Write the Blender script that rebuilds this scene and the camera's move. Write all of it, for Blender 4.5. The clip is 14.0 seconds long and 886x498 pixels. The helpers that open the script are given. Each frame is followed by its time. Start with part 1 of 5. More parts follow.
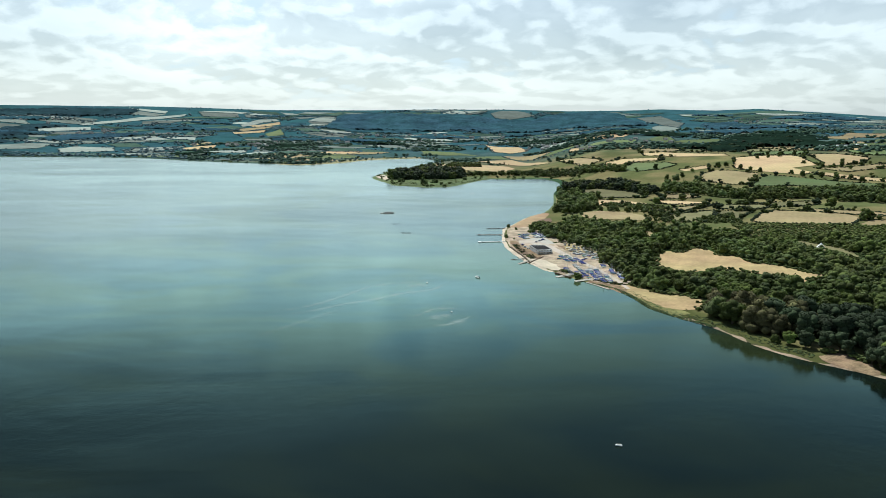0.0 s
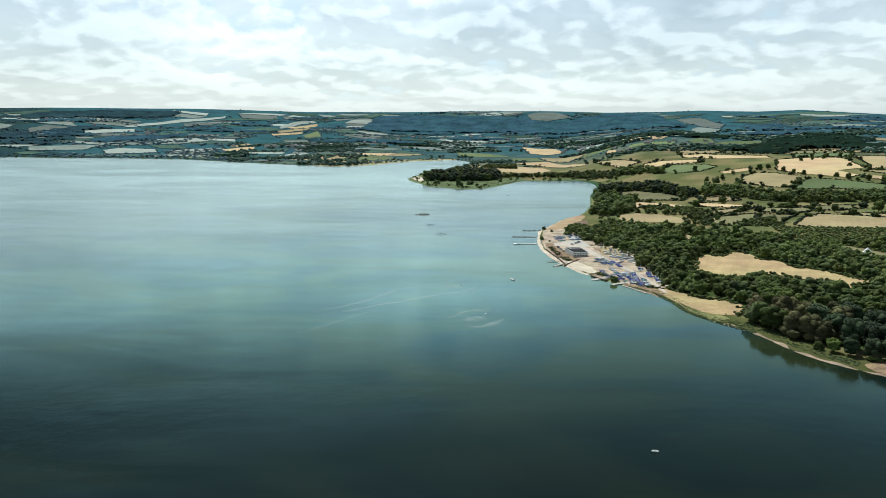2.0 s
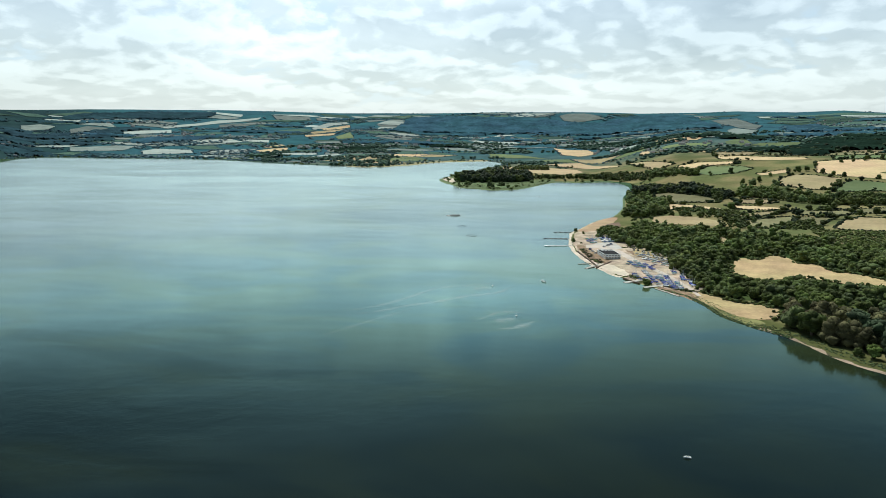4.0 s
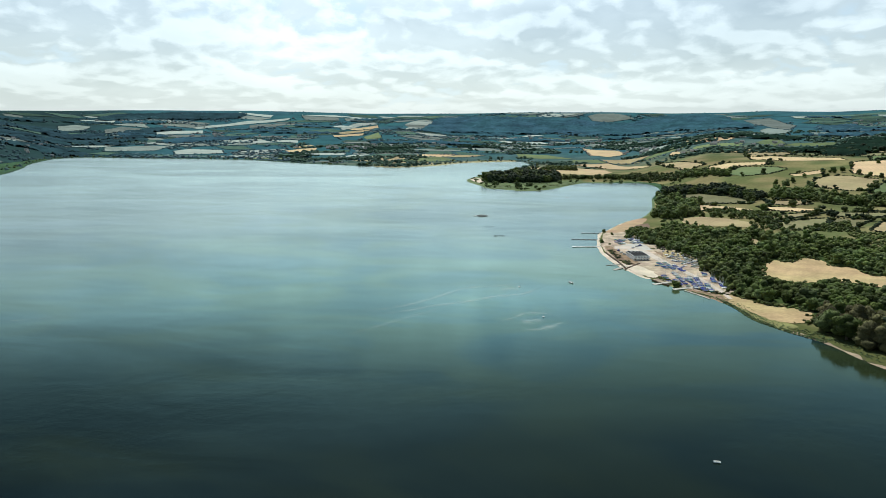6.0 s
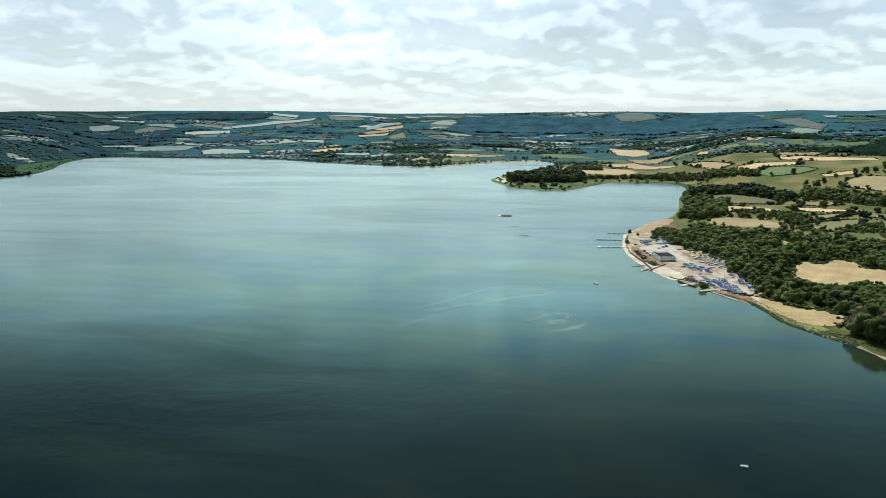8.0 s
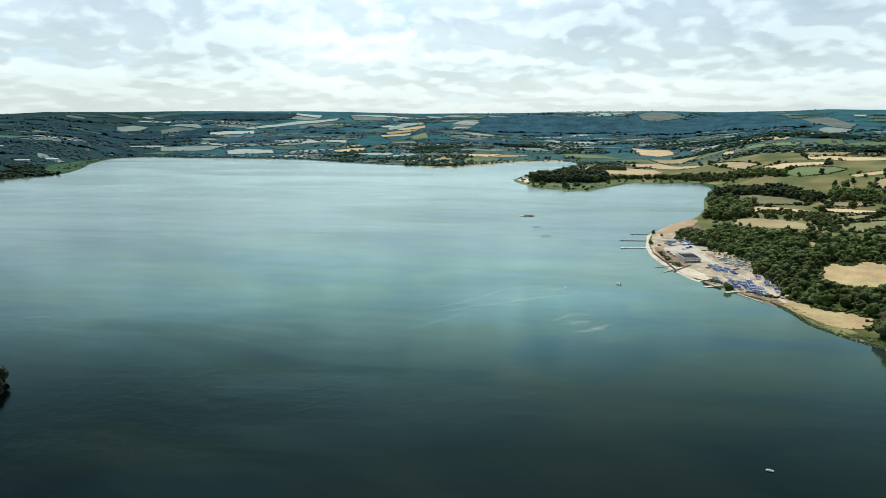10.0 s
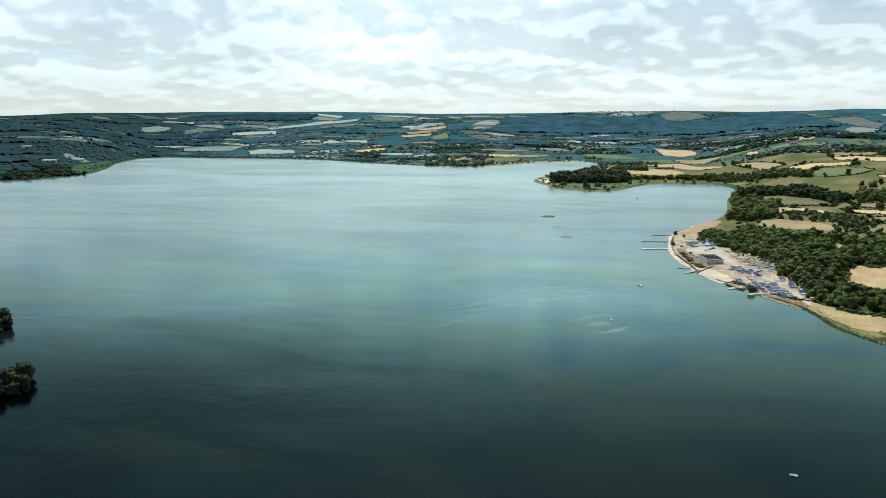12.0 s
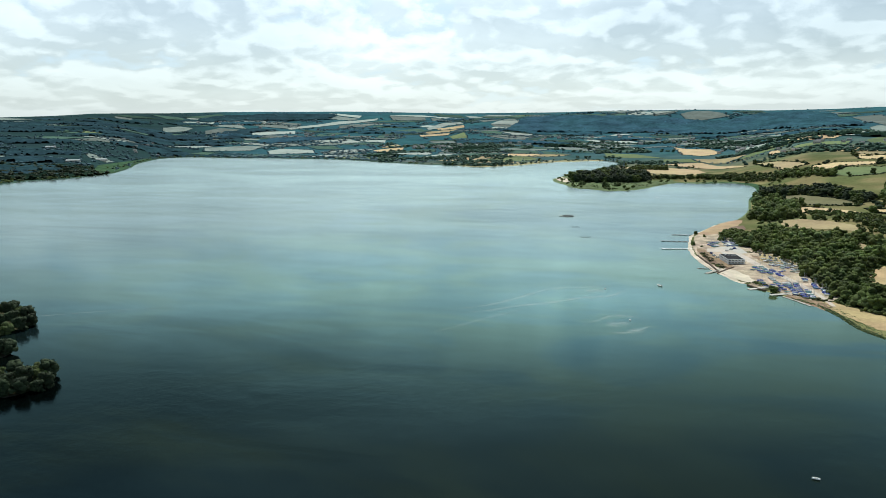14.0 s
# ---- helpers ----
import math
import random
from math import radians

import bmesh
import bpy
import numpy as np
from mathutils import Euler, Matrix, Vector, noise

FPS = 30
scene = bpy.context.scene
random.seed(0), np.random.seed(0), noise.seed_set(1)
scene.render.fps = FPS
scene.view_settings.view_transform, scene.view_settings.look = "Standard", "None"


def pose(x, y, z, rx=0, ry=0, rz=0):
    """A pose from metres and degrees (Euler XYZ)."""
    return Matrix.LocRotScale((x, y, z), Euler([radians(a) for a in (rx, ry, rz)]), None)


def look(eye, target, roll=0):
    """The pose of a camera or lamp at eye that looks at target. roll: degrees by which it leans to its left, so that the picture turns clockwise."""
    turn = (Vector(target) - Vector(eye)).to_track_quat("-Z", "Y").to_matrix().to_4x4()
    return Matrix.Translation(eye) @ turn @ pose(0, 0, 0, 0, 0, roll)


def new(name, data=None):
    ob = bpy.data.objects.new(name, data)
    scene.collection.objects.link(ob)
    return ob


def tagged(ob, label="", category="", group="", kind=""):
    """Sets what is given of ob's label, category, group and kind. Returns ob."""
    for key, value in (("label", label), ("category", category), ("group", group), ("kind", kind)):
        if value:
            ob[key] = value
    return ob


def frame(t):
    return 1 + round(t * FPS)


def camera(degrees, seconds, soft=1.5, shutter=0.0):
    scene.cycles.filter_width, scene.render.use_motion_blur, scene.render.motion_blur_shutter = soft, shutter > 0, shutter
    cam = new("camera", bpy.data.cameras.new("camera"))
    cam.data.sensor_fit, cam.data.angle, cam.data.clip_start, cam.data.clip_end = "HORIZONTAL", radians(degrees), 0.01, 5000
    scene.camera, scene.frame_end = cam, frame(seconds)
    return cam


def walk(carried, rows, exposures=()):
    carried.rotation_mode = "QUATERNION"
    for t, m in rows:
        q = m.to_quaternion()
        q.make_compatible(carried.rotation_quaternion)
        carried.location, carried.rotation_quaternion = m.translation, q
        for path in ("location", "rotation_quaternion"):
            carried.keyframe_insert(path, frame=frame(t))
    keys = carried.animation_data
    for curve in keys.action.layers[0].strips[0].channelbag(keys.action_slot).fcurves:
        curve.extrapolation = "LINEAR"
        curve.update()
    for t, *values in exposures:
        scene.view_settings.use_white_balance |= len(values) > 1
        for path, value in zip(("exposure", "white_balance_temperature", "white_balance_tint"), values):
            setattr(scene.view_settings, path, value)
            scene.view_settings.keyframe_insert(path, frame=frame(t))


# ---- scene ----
import mathutils.geometry

# ---- camera: a drone that hangs over the lake and pans to the left ----
cam = camera(65.07, 14.0, soft=0.55)
EYE = 125.0
PAN = [  # seconds, yaw, pitch, roll
    (0, 0.000, -10.200, 0.250), (0.5, 0.766, -10.171, 0.224), (1, 1.508, -10.139, 0.209), (1.5, 2.228, -10.108, 0.200),
    (2, 2.924, -10.078, 0.195), (2.5, 3.598, -10.050, 0.191), (3, 4.250, -10.027, 0.188), (4, 5.493, -9.995, 0.175),
    (5, 6.660, -9.980, 0.153), (5.5, 7.217, -9.979, 0.138), (6, 7.757, -9.981, 0.120), (6.5, 8.283, -9.984, 0.101),
    (7, 8.794, -9.989, 0.081), (7.5, 9.292, -9.995, 0.059), (8, 9.777, -10.000, 0.038), (9, 10.713, -10.006, -0.002),
    (10, 11.608, -10.005, -0.038), (10.5, 12.041, -10.001, -0.055), (11, 12.464, -9.995, -0.071), (11.5, 12.878, -9.990, -0.088),
    (12, 13.283, -9.985, -0.108), (12.5, 13.678, -9.982, -0.132), (13, 14.063, -9.985, -0.163), (13.5, 14.437, -9.995, -0.204),
    (14, 14.799, -10.018, -0.259)]
walk(cam, [(t, pose(0, 0, EYE, 90 + pitch, 0, yaw) @ pose(0, 0, 0, 0, 0, roll)) for t, yaw, pitch, roll in PAN],
     exposures=[(0, 0.0, 5850, 1)])

# ---- world: bright broken cloud over a pale blue sky, sun high ahead ----
SUN_ELEVATION, SUN_AZIMUTH = 57.0, -16.0      # degrees; azimuth from +y to +x
world = bpy.data.worlds.new("sky")
scene.world = world
world.use_nodes = True


class Graph:
    """Short hand for node trees."""

    def __init__(self, tree):
        self.tree = tree
        tree.nodes.clear()

    def node(self, kind, sets=None, **links):
        n = self.tree.nodes.new(kind)
        for key, value in (sets or {}).items():
            setattr(n, key, value)
        for key, value in links.items():
            self.put(n.inputs[int(key[1:])] if key[0] == "i" and key[1:].isdigit() else n.inputs[key.replace("_", " ")], value)
        return n

    def put(self, socket, value):
        if isinstance(value, bpy.types.NodeSocket):
            self.tree.links.new(value, socket)
        elif isinstance(value, bpy.types.Node):
            self.tree.links.new(value.outputs[0], socket)
        else:
            socket.default_value = value

    def maths(self, op, a, b=0.0, clamp=False):
        return self.node("ShaderNodeMath", {"operation": op, "use_clamp": clamp}, i0=a, i1=b).outputs[0]

    def mix(self, a, b, factor, blend="MIX"):
        n = self.node("ShaderNodeMix", {"data_type": "RGBA", "blend_type": blend})
        self.put(n.inputs[0], factor), self.put(n.inputs[6], a), self.put(n.inputs[7], b)
        return n.outputs[2]

    def ramp(self, value, low, high, a=0.0, b=1.0):
        n = self.node("ShaderNodeMapRange", {"interpolation_type": "SMOOTHSTEP"}, Value=value)
        for key, v in zip(("From Min", "From Max", "To Min", "To Max"), (low, high, a, b)):
            self.put(n.inputs[key], v)
        return n.outputs[0]

    def noise(self, where, scale, detail=4.0, rough=0.55, twist=0.0):
        return self.node("ShaderNodeTexNoise", Vector=where, Scale=scale, Detail=detail, Roughness=rough, Distortion=twist).outputs[0]


def build_sky():
    g = Graph(world.node_tree)
    sky = g.node("ShaderNodeTexSky", {"sky_type": "NISHITA", "sun_disc": False, "sun_elevation": radians(SUN_ELEVATION),
                                      "sun_rotation": radians(SUN_AZIMUTH), "air_density": 1.0, "dust_density": 2.0})
    where = g.node("ShaderNodeTexCoord").outputs["Generated"]
    x, y, z = g.node("ShaderNodeSeparateXYZ", Vector=where).outputs
    z = g.maths("MAXIMUM", z, 0.0)
    tall = g.maths("MULTIPLY", g.maths("LOGARITHM", g.maths("ADD", z, 0.070), 2.718), 0.40)   # smaller towards the horizon
    there = g.node("ShaderNodeCombineXYZ", X=x, Y=y, Z=tall)
    above = g.node("ShaderNodeCombineXYZ", X=g.maths("ADD", x, 0.010), Y=y, Z=g.maths("ADD", tall, 0.026))

    warp = g.node("ShaderNodeTexNoise", Vector=there, Scale=9.0, Detail=4.0, Roughness=0.55).outputs["Color"]

    def heap(at):
        bent = g.node("ShaderNodeVectorMath", {"operation": "MULTIPLY_ADD"}, i0=warp, i1=(0.075, 0.075, 0.075), i2=at).outputs[0]
        out = g.maths("MULTIPLY", g.noise(at, 2.9, 2.0, 0.5), 0.46)
        for scale, share in ((7.0, 0.24), (15.0, 0.14), (34.0, 0.09)):     # rounded heads, large to small
            cell = g.node("ShaderNodeTexVoronoi", {"feature": "SMOOTH_F1"}, Vector=bent, Scale=scale)
            cell.inputs["Smoothness"].default_value = 0.45
            out = g.maths("ADD", out, g.maths("MULTIPLY", g.maths("SUBTRACT", 1.0, cell.outputs["Distance"]), share))
        return g.maths("ADD", out, g.maths("MULTIPLY", g.noise(bent, 30.0, 7.0, 0.65), 0.12))

    body, over = heap(there), heap(above)
    cover = g.ramp(body, 0.415, 0.465)                   # little gaps of blue
    relief = g.ramp(g.maths("SUBTRACT", body, over), -0.044, 0.052)
    edge = g.ramp(body, 0.50, 0.64, 1.0, 0.0)            # thin rims glow, thick hearts are grey
    thick = g.ramp(g.noise(there, 3.4, 5.0, 0.5, 0.5), 0.40, 0.62)
    light = g.maths("ADD", g.maths("MULTIPLY", relief, 0.54), g.maths("ADD", g.maths("MULTIPLY", thick, 0.30), g.maths("MULTIPLY", edge, 0.16)))
    cloud = g.mix((0.40, 0.425, 0.428, 1), (0.95, 0.95, 0.925, 1), light)
    haze = g.ramp(z, 0.0, 0.085, 1.0, 0.0)
    cloud = g.mix(cloud, (0.77, 0.815, 0.815, 1), g.maths("MULTIPLY", haze, 0.60))
    blue = g.mix((0.54, 0.61, 0.67, 1), (0.77, 0.815, 0.815, 1), haze)
    seen = g.mix(blue, cloud, cover)
    side = g.maths("ADD", g.maths("MULTIPLY", x, math.sin(radians(SUN_AZIMUTH))), g.maths("MULTIPLY", y, math.cos(radians(SUN_AZIMUTH))))
    toward = g.ramp(side, 0.66, 1.0)
    seen = g.node("ShaderNodeHueSaturation", Color=seen, Value=g.maths("ADD", 0.86, g.maths("MULTIPLY", toward, 0.14))).outputs[0]   # thinner cloud ahead
    seen = g.node("ShaderNodeHueSaturation", Color=seen, Value=g.maths("ADD", 1.0, g.maths("MULTIPLY", g.maths("MULTIPLY", g.ramp(side, 0.80, 1.0), g.ramp(z, 0.15, 0.23)), 1.15))).outputs[0]   # glare of the cloud below the sun
    clear = g.ramp(z, 0.22, 0.42)                        # the cloud bank ends, and open blue sky follows
    seen = g.mix(seen, (0.006, 0.017, 0.020, 1), g.maths("MULTIPLY", clear, g.ramp(body, 0.42, 0.66, 1.0, 0.94)))
    both = g.node("ShaderNodeAddShader", i0=g.node("ShaderNodeBackground", Color=seen, Strength=0.86),
                  i1=g.node("ShaderNodeBackground", Color=sky.outputs[0], Strength=0.05))
    g.node("ShaderNodeOutputWorld", Surface=both)


build_sky()
sun = new("sun", bpy.data.lights.new("sun", "SUN"))
sun.data.energy, sun.data.angle, sun.data.color = 4.8, radians(0.6), (1.0, 0.93, 0.82)
sun_way = Vector((math.sin(radians(SUN_AZIMUTH)) * math.cos(radians(SUN_ELEVATION)), math.cos(radians(SUN_AZIMUTH)) * math.cos(radians(SUN_ELEVATION)),
                  math.sin(radians(SUN_ELEVATION))))
sun.matrix_world = look(sun_way * 900, (0, 0, 0))


# ---- materials ----
def material(name, colour, rough=0.85, metal=0.0, vary=0.25, scale=1.0, fine=8.0, bump=0.0, by_object=0.0, by_island=0.0, attribute="", gloss=0.3, stripes=0.0, thin=0.0, up=0.0):
    """A plain surface whose colour shifts at two scales, and from thing to thing or leaf to leaf."""
    m = bpy.data.materials.new(name)
    m.use_nodes = True
    g = Graph(m.node_tree)
    where = g.node("ShaderNodeNewGeometry")
    place = where.outputs["Position"]
    base = g.node("ShaderNodeAttribute", {"attribute_name": attribute}).outputs[0] if attribute else (*colour, 1)
    n = g.maths("ADD", g.maths("MULTIPLY", g.noise(place, scale, 5), 0.6), g.maths("MULTIPLY", g.noise(place, scale * fine, 4), 0.4))
    value = g.ramp(n, 0.32, 0.68, 1 - vary, 1 + vary)
    if by_object:
        value = g.maths("MULTIPLY", value, g.ramp(g.node("ShaderNodeObjectInfo").outputs["Random"], 0, 1, 1 - by_object, 1 + by_object))
    if by_island:
        value = g.maths("MULTIPLY", value, g.ramp(where.outputs["Random Per Island"], 0, 1, 1 - by_island, 1 + by_island))
    if stripes:                                          # faint lines left by mowing, turned differently in each field
        turn = g.maths("MULTIPLY", g.node("ShaderNodeObjectInfo").outputs["Random"], 3.1)
        px, py, _ = g.node("ShaderNodeSeparateXYZ", Vector=place).outputs
        across = g.maths("ADD", g.maths("MULTIPLY", px, g.maths("COSINE", turn)), g.maths("MULTIPLY", py, g.maths("SINE", turn)))
        wobble = g.maths("MULTIPLY", g.noise(place, 0.02, 2), 14.0)
        line = g.maths("SINE", g.maths("MULTIPLY", g.maths("ADD", across, wobble), 0.75))
        value = g.maths("MULTIPLY", value, g.maths("ADD", 1.0, g.maths("MULTIPLY", line, stripes)))
    hue = g.node("ShaderNodeHueSaturation", Color=base, Value=value, Hue=g.ramp(g.noise(place, scale * 0.37, 3), 0.3, 0.7, 0.488, 0.512))
    s = g.node("ShaderNodeBsdfPrincipled", Base_Color=hue, Roughness=rough, Metallic=metal)
    s.inputs["Specular IOR Level"].default_value = gloss
    facing = where.outputs["Normal"]
    if up:                                               # leaves lie flatter than the crown's outline; raised normals lighten its shaded side
        raised = g.node("ShaderNodeVectorMath", {"operation": "MULTIPLY_ADD"}, i0=facing, i1=(1 - up, 1 - up, 1 - up), i2=(0, 0, up))
        facing = g.node("ShaderNodeVectorMath", {"operation": "NORMALIZE"}, i0=raised).outputs[0]
        g.put(s.inputs["Normal"], facing)
    if bump:
        b = g.node("ShaderNodeBump", Strength=0.6, Distance=bump, Height=g.noise(place, scale * fine, 4), Normal=facing)
        g.put(s.inputs["Normal"], b)
    if thin:                                             # leaves let some sunlight through
        s = g.node("ShaderNodeMixShader", i0=thin, i1=s, i2=g.node("ShaderNodeBsdfTranslucent", Color=hue))
    g.node("ShaderNodeOutputMaterial", Surface=s)
    return m


def water_material():
    m = bpy.data.materials.new("lake_water")
    m.use_nodes = True
    g = Graph(m.node_tree)
    place = g.node("ShaderNodeNewGeometry").outputs["Position"]
    drift = g.node("ShaderNodeMapping", {"vector_type": "POINT"}, Vector=place, Scale=(0.45, 1.0, 1.0), Rotation=(0, 0, radians(14)))
    algae = g.ramp(g.noise(drift, 0.0060, 6, 0.55, 0.7), 0.44, 0.62)
    base = g.mix((0.0004, 0.0009, 0.0009, 1), (0.0095, 0.0118, 0.0026, 1), algae)
    streak = g.node("ShaderNodeMapping", {"vector_type": "POINT"}, Vector=place, Scale=(0.22, 1.0, 1.0), Rotation=(0, 0, radians(6)))
    wind = g.ramp(g.noise(streak, 0.0075, 7, 0.6, 0.9), 0.36, 0.66)
    px, py, _ = g.node("ShaderNodeSeparateXYZ", Vector=place).outputs       # sheltered water under the wooded east bank
    wind = g.maths("ADD", g.maths("MULTIPLY", g.maths("SUBTRACT", wind, 0.5), g.ramp(py, 500.0, 1500.0, 1.0, 0.22)), 0.5)
    lee = g.maths("ADD", g.maths("MULTIPLY", g.maths("SUBTRACT", 178.0, px), 0.90), g.maths("MULTIPLY", g.maths("SUBTRACT", 426.0, py), 0.43))
    lee = g.maths("ADD", lee, g.maths("MULTIPLY", g.maths("SUBTRACT", g.noise(place, 0.03, 4), 0.5), 30.0))
    open_water = g.maths("MAXIMUM", g.ramp(lee, 8.0, 55.0, 0.50, 1.0), g.ramp(py, 520.0, 640.0))
    rough = g.maths("MULTIPLY", g.maths("ADD", 0.10, g.maths("MULTIPLY", wind, 0.07)), g.maths("MULTIPLY", open_water, g.ramp(py, 500.0, 1400.0, 1.0, 1.45)))
    waves = g.maths("ADD", g.noise(place, 0.7, 4, 0.65), g.maths("MULTIPLY", g.noise(place, 0.13, 4, 0.6), 3.2))
    bump = g.node("ShaderNodeBump", Strength=g.maths("MULTIPLY", g.maths("ADD", g.ramp(py, 190.0, 420.0, 0.06, 0.02), g.maths("MULTIPLY", wind, 0.045)), open_water), Distance=0.5, Height=waves)
    murk_and_sheen = g.maths("MULTIPLY", g.ramp(py, 260.0, 560.0), g.ramp(px, -620.0, -260.0, 0.35, 1.0))    # algae-clouded water, its colour also raised for the brighter mid-lake sheen
    patch = g.node("ShaderNodeMapping", {"vector_type": "POINT"}, Vector=place, Scale=(0.6, 1.0, 1.0), Rotation=(0, 0, radians(20)))
    bloom = g.ramp(g.noise(patch, 0.011, 6, 0.58, 1.2), 0.42, 0.58)
    cloudy_sheen = g.mix((0.020, 0.045, 0.054, 1), (0.052, 0.074, 0.034, 1), bloom)
    base = g.mix(base, cloudy_sheen, murk_and_sheen)
    depth = g.node("ShaderNodeBsdfDiffuse", Color=base)
    fresnel = g.node("ShaderNodeFresnel", IOR=1.33)
    tint = g.mix((0.58, 0.95, 0.90, 1), (0.87, 1.0, 0.99, 1), g.ramp(fresnel.outputs[0], 0.10, 0.50))
    cats = g.node("ShaderNodeMapping", {"vector_type": "POINT"}, Vector=place, Scale=(0.30, 1.0, 1.0), Rotation=(0, 0, radians(9)))
    paws = g.ramp(g.noise(cats, 0.022, 8, 0.72, 2.0), 0.34, 0.66, 0.95, 1.04)
    paws = g.maths("MULTIPLY", paws, g.ramp(g.noise(drift, 0.0042, 5, 0.55, 0.9), 0.36, 0.60, 0.91, 1.04))
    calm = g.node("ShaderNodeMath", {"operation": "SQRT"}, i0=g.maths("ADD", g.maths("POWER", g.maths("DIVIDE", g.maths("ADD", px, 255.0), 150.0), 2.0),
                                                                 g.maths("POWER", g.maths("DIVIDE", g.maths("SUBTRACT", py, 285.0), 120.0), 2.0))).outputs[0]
    calm = g.maths("ADD", calm, g.maths("MULTIPLY", g.maths("SUBTRACT", g.noise(streak, 0.020, 6, 0.65, 1.2), 0.5), 2.2))    # calm lane near the islands, its dark reflection painted into the gloss tint
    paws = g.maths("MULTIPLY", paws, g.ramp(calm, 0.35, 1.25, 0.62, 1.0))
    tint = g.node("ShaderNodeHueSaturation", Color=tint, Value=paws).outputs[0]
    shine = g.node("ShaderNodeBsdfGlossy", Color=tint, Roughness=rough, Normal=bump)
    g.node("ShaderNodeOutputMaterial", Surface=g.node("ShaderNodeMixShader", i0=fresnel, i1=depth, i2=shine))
    return m


WATER = water_material()
GROUND = material("turf_and_soil", (0, 0, 0), vary=0.22, scale=0.012, fine=14, attribute="cover", gloss=0.0)
LEAF = material("oak_leaves", (0.080, 0.107, 0.024), vary=0.42, scale=0.07, fine=18, bump=0.45, by_object=0.3, by_island=0.35, gloss=0.25, thin=0.3, up=0.12)
# darker copy of the oak leaves; shade and lens falloff set into the colour
LEAF_DARK = material("darkened_leaves", (0.032, 0.047, 0.022), vary=0.42, scale=0.07, fine=18, bump=0.45, by_object=0.25, by_island=0.35, gloss=0.2, thin=0.15)
LEAF_PALE = material("willow_leaves", (0.106, 0.139, 0.046), vary=0.42, scale=0.07, fine=18, bump=0.45, by_object=0.25, by_island=0.35, gloss=0.3, thin=0.3, up=0.12)
LEAF_BROWN = material("dry_brown_leaves", (0.106, 0.101, 0.044), vary=0.42, scale=0.07, fine=18, bump=0.45, by_object=0.25, by_island=0.35, gloss=0.2, thin=0.3, up=0.12)
# distance haze is put into the blue of the far leaf and canopy colours
LEAF_FAR = material("hazed_distant_woods", (0.095, 0.155, 0.172), vary=0.2, scale=0.02, fine=9, by_island=0.12, gloss=0.1, up=0.5)
LEAF_SCARP = material("hazed_scarp_woods", (0.054, 0.140, 0.208), vary=0.15, scale=0.006, fine=7, by_island=0.06, gloss=0.1, up=0.5)
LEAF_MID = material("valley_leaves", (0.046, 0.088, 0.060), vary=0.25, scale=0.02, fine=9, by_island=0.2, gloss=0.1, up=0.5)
CANOPY = material("hazed_far_wood_canopy", (0.036, 0.080, 0.106), vary=0.4, scale=0.012, fine=6, gloss=0.0, up=0.5)
# darker copy of the far canopy, with the western cloud shade in its colour
CANOPY_WEST = material("shaded_western_canopy", (0.026, 0.052, 0.064), vary=0.4, scale=0.012, fine=6, gloss=0.0, up=0.5)
CANOPY_NEAR = material("valley_wood_canopy", (0.012, 0.024, 0.017), vary=0.4, scale=0.012, fine=6, gloss=0.0, up=0.4)
HEDGE = material("hedge_leaves", (0.027, 0.045, 0.019), vary=0.42, scale=0.07, fine=18, bump=0.45, by_island=0.4, gloss=0.2, thin=0.3, up=0.12)
BARK = material("bark", (0.09, 0.07, 0.05), vary=0.3, scale=1.5, bump=0.05)
STRAW = material("straw_stubble", (0.458, 0.346, 0.195), vary=0.14, scale=0.02, fine=11, by_object=0.16, gloss=0.1, stripes=0.028)
DRY = material("dry_pasture", (0.289, 0.232, 0.124), vary=0.18, scale=0.02, fine=11, by_object=0.16, gloss=0.1, stripes=0.028)
OLIVE = material("parched_grass", (0.173, 0.162, 0.080), vary=0.18, scale=0.02, fine=11, by_object=0.2, gloss=0.1, stripes=0.028)
GREEN = material("green_pasture", (0.119, 0.160, 0.064), vary=0.18, scale=0.02, fine=11, by_object=0.2, gloss=0.1, stripes=0.028)
# darker copy of the far leaves; cloud shade and haze set in the colour
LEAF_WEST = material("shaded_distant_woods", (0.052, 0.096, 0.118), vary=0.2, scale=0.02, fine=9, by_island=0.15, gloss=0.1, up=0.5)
# far pastures dulled and greyed in colour for cloud shade and haze
SLATE_GREEN = material("shaded_hill_pasture", (0.068, 0.112, 0.088), vary=0.25, scale=0.02, fine=11, by_object=0.3, gloss=0.0)
PALE_FIELD = material("hazed_pale_meadow", (0.30, 0.345, 0.310), vary=0.15, scale=0.02, fine=11, by_object=0.2, gloss=0.1)
GREY = material("hazed_grey_green_pasture", (0.140, 0.170, 0.152), vary=0.25, scale=0.02, fine=11, by_object=0.3, gloss=0.1)
SAND = material("pale_gravel", (0.552, 0.478, 0.377), vary=0.2, scale=0.06, fine=9, gloss=0.1)
CONCRETE = material("worn_concrete", (0.42, 0.40, 0.36), vary=0.15, scale=0.2, fine=9)
REED = material("reeds", (0.080, 0.115, 0.038), vary=0.3, scale=0.1, fine=6, by_island=0.35)
WHITE = material("white_paint", (0.84, 0.84, 0.82), rough=0.45, vary=0.06, scale=0.7, by_object=0.06)
BLUE = material("blue_canvas", (0.028, 0.052, 0.30), rough=0.7, vary=0.18, scale=0.9, by_object=0.3)
PALE = material("grey_canvas", (0.42, 0.45, 0.46), rough=0.7, vary=0.15, scale=0.9, by_object=0.3)
TEAL = material("green_canvas", (0.10, 0.24, 0.22), rough=0.7, vary=0.15, scale=0.9, by_object=0.3)
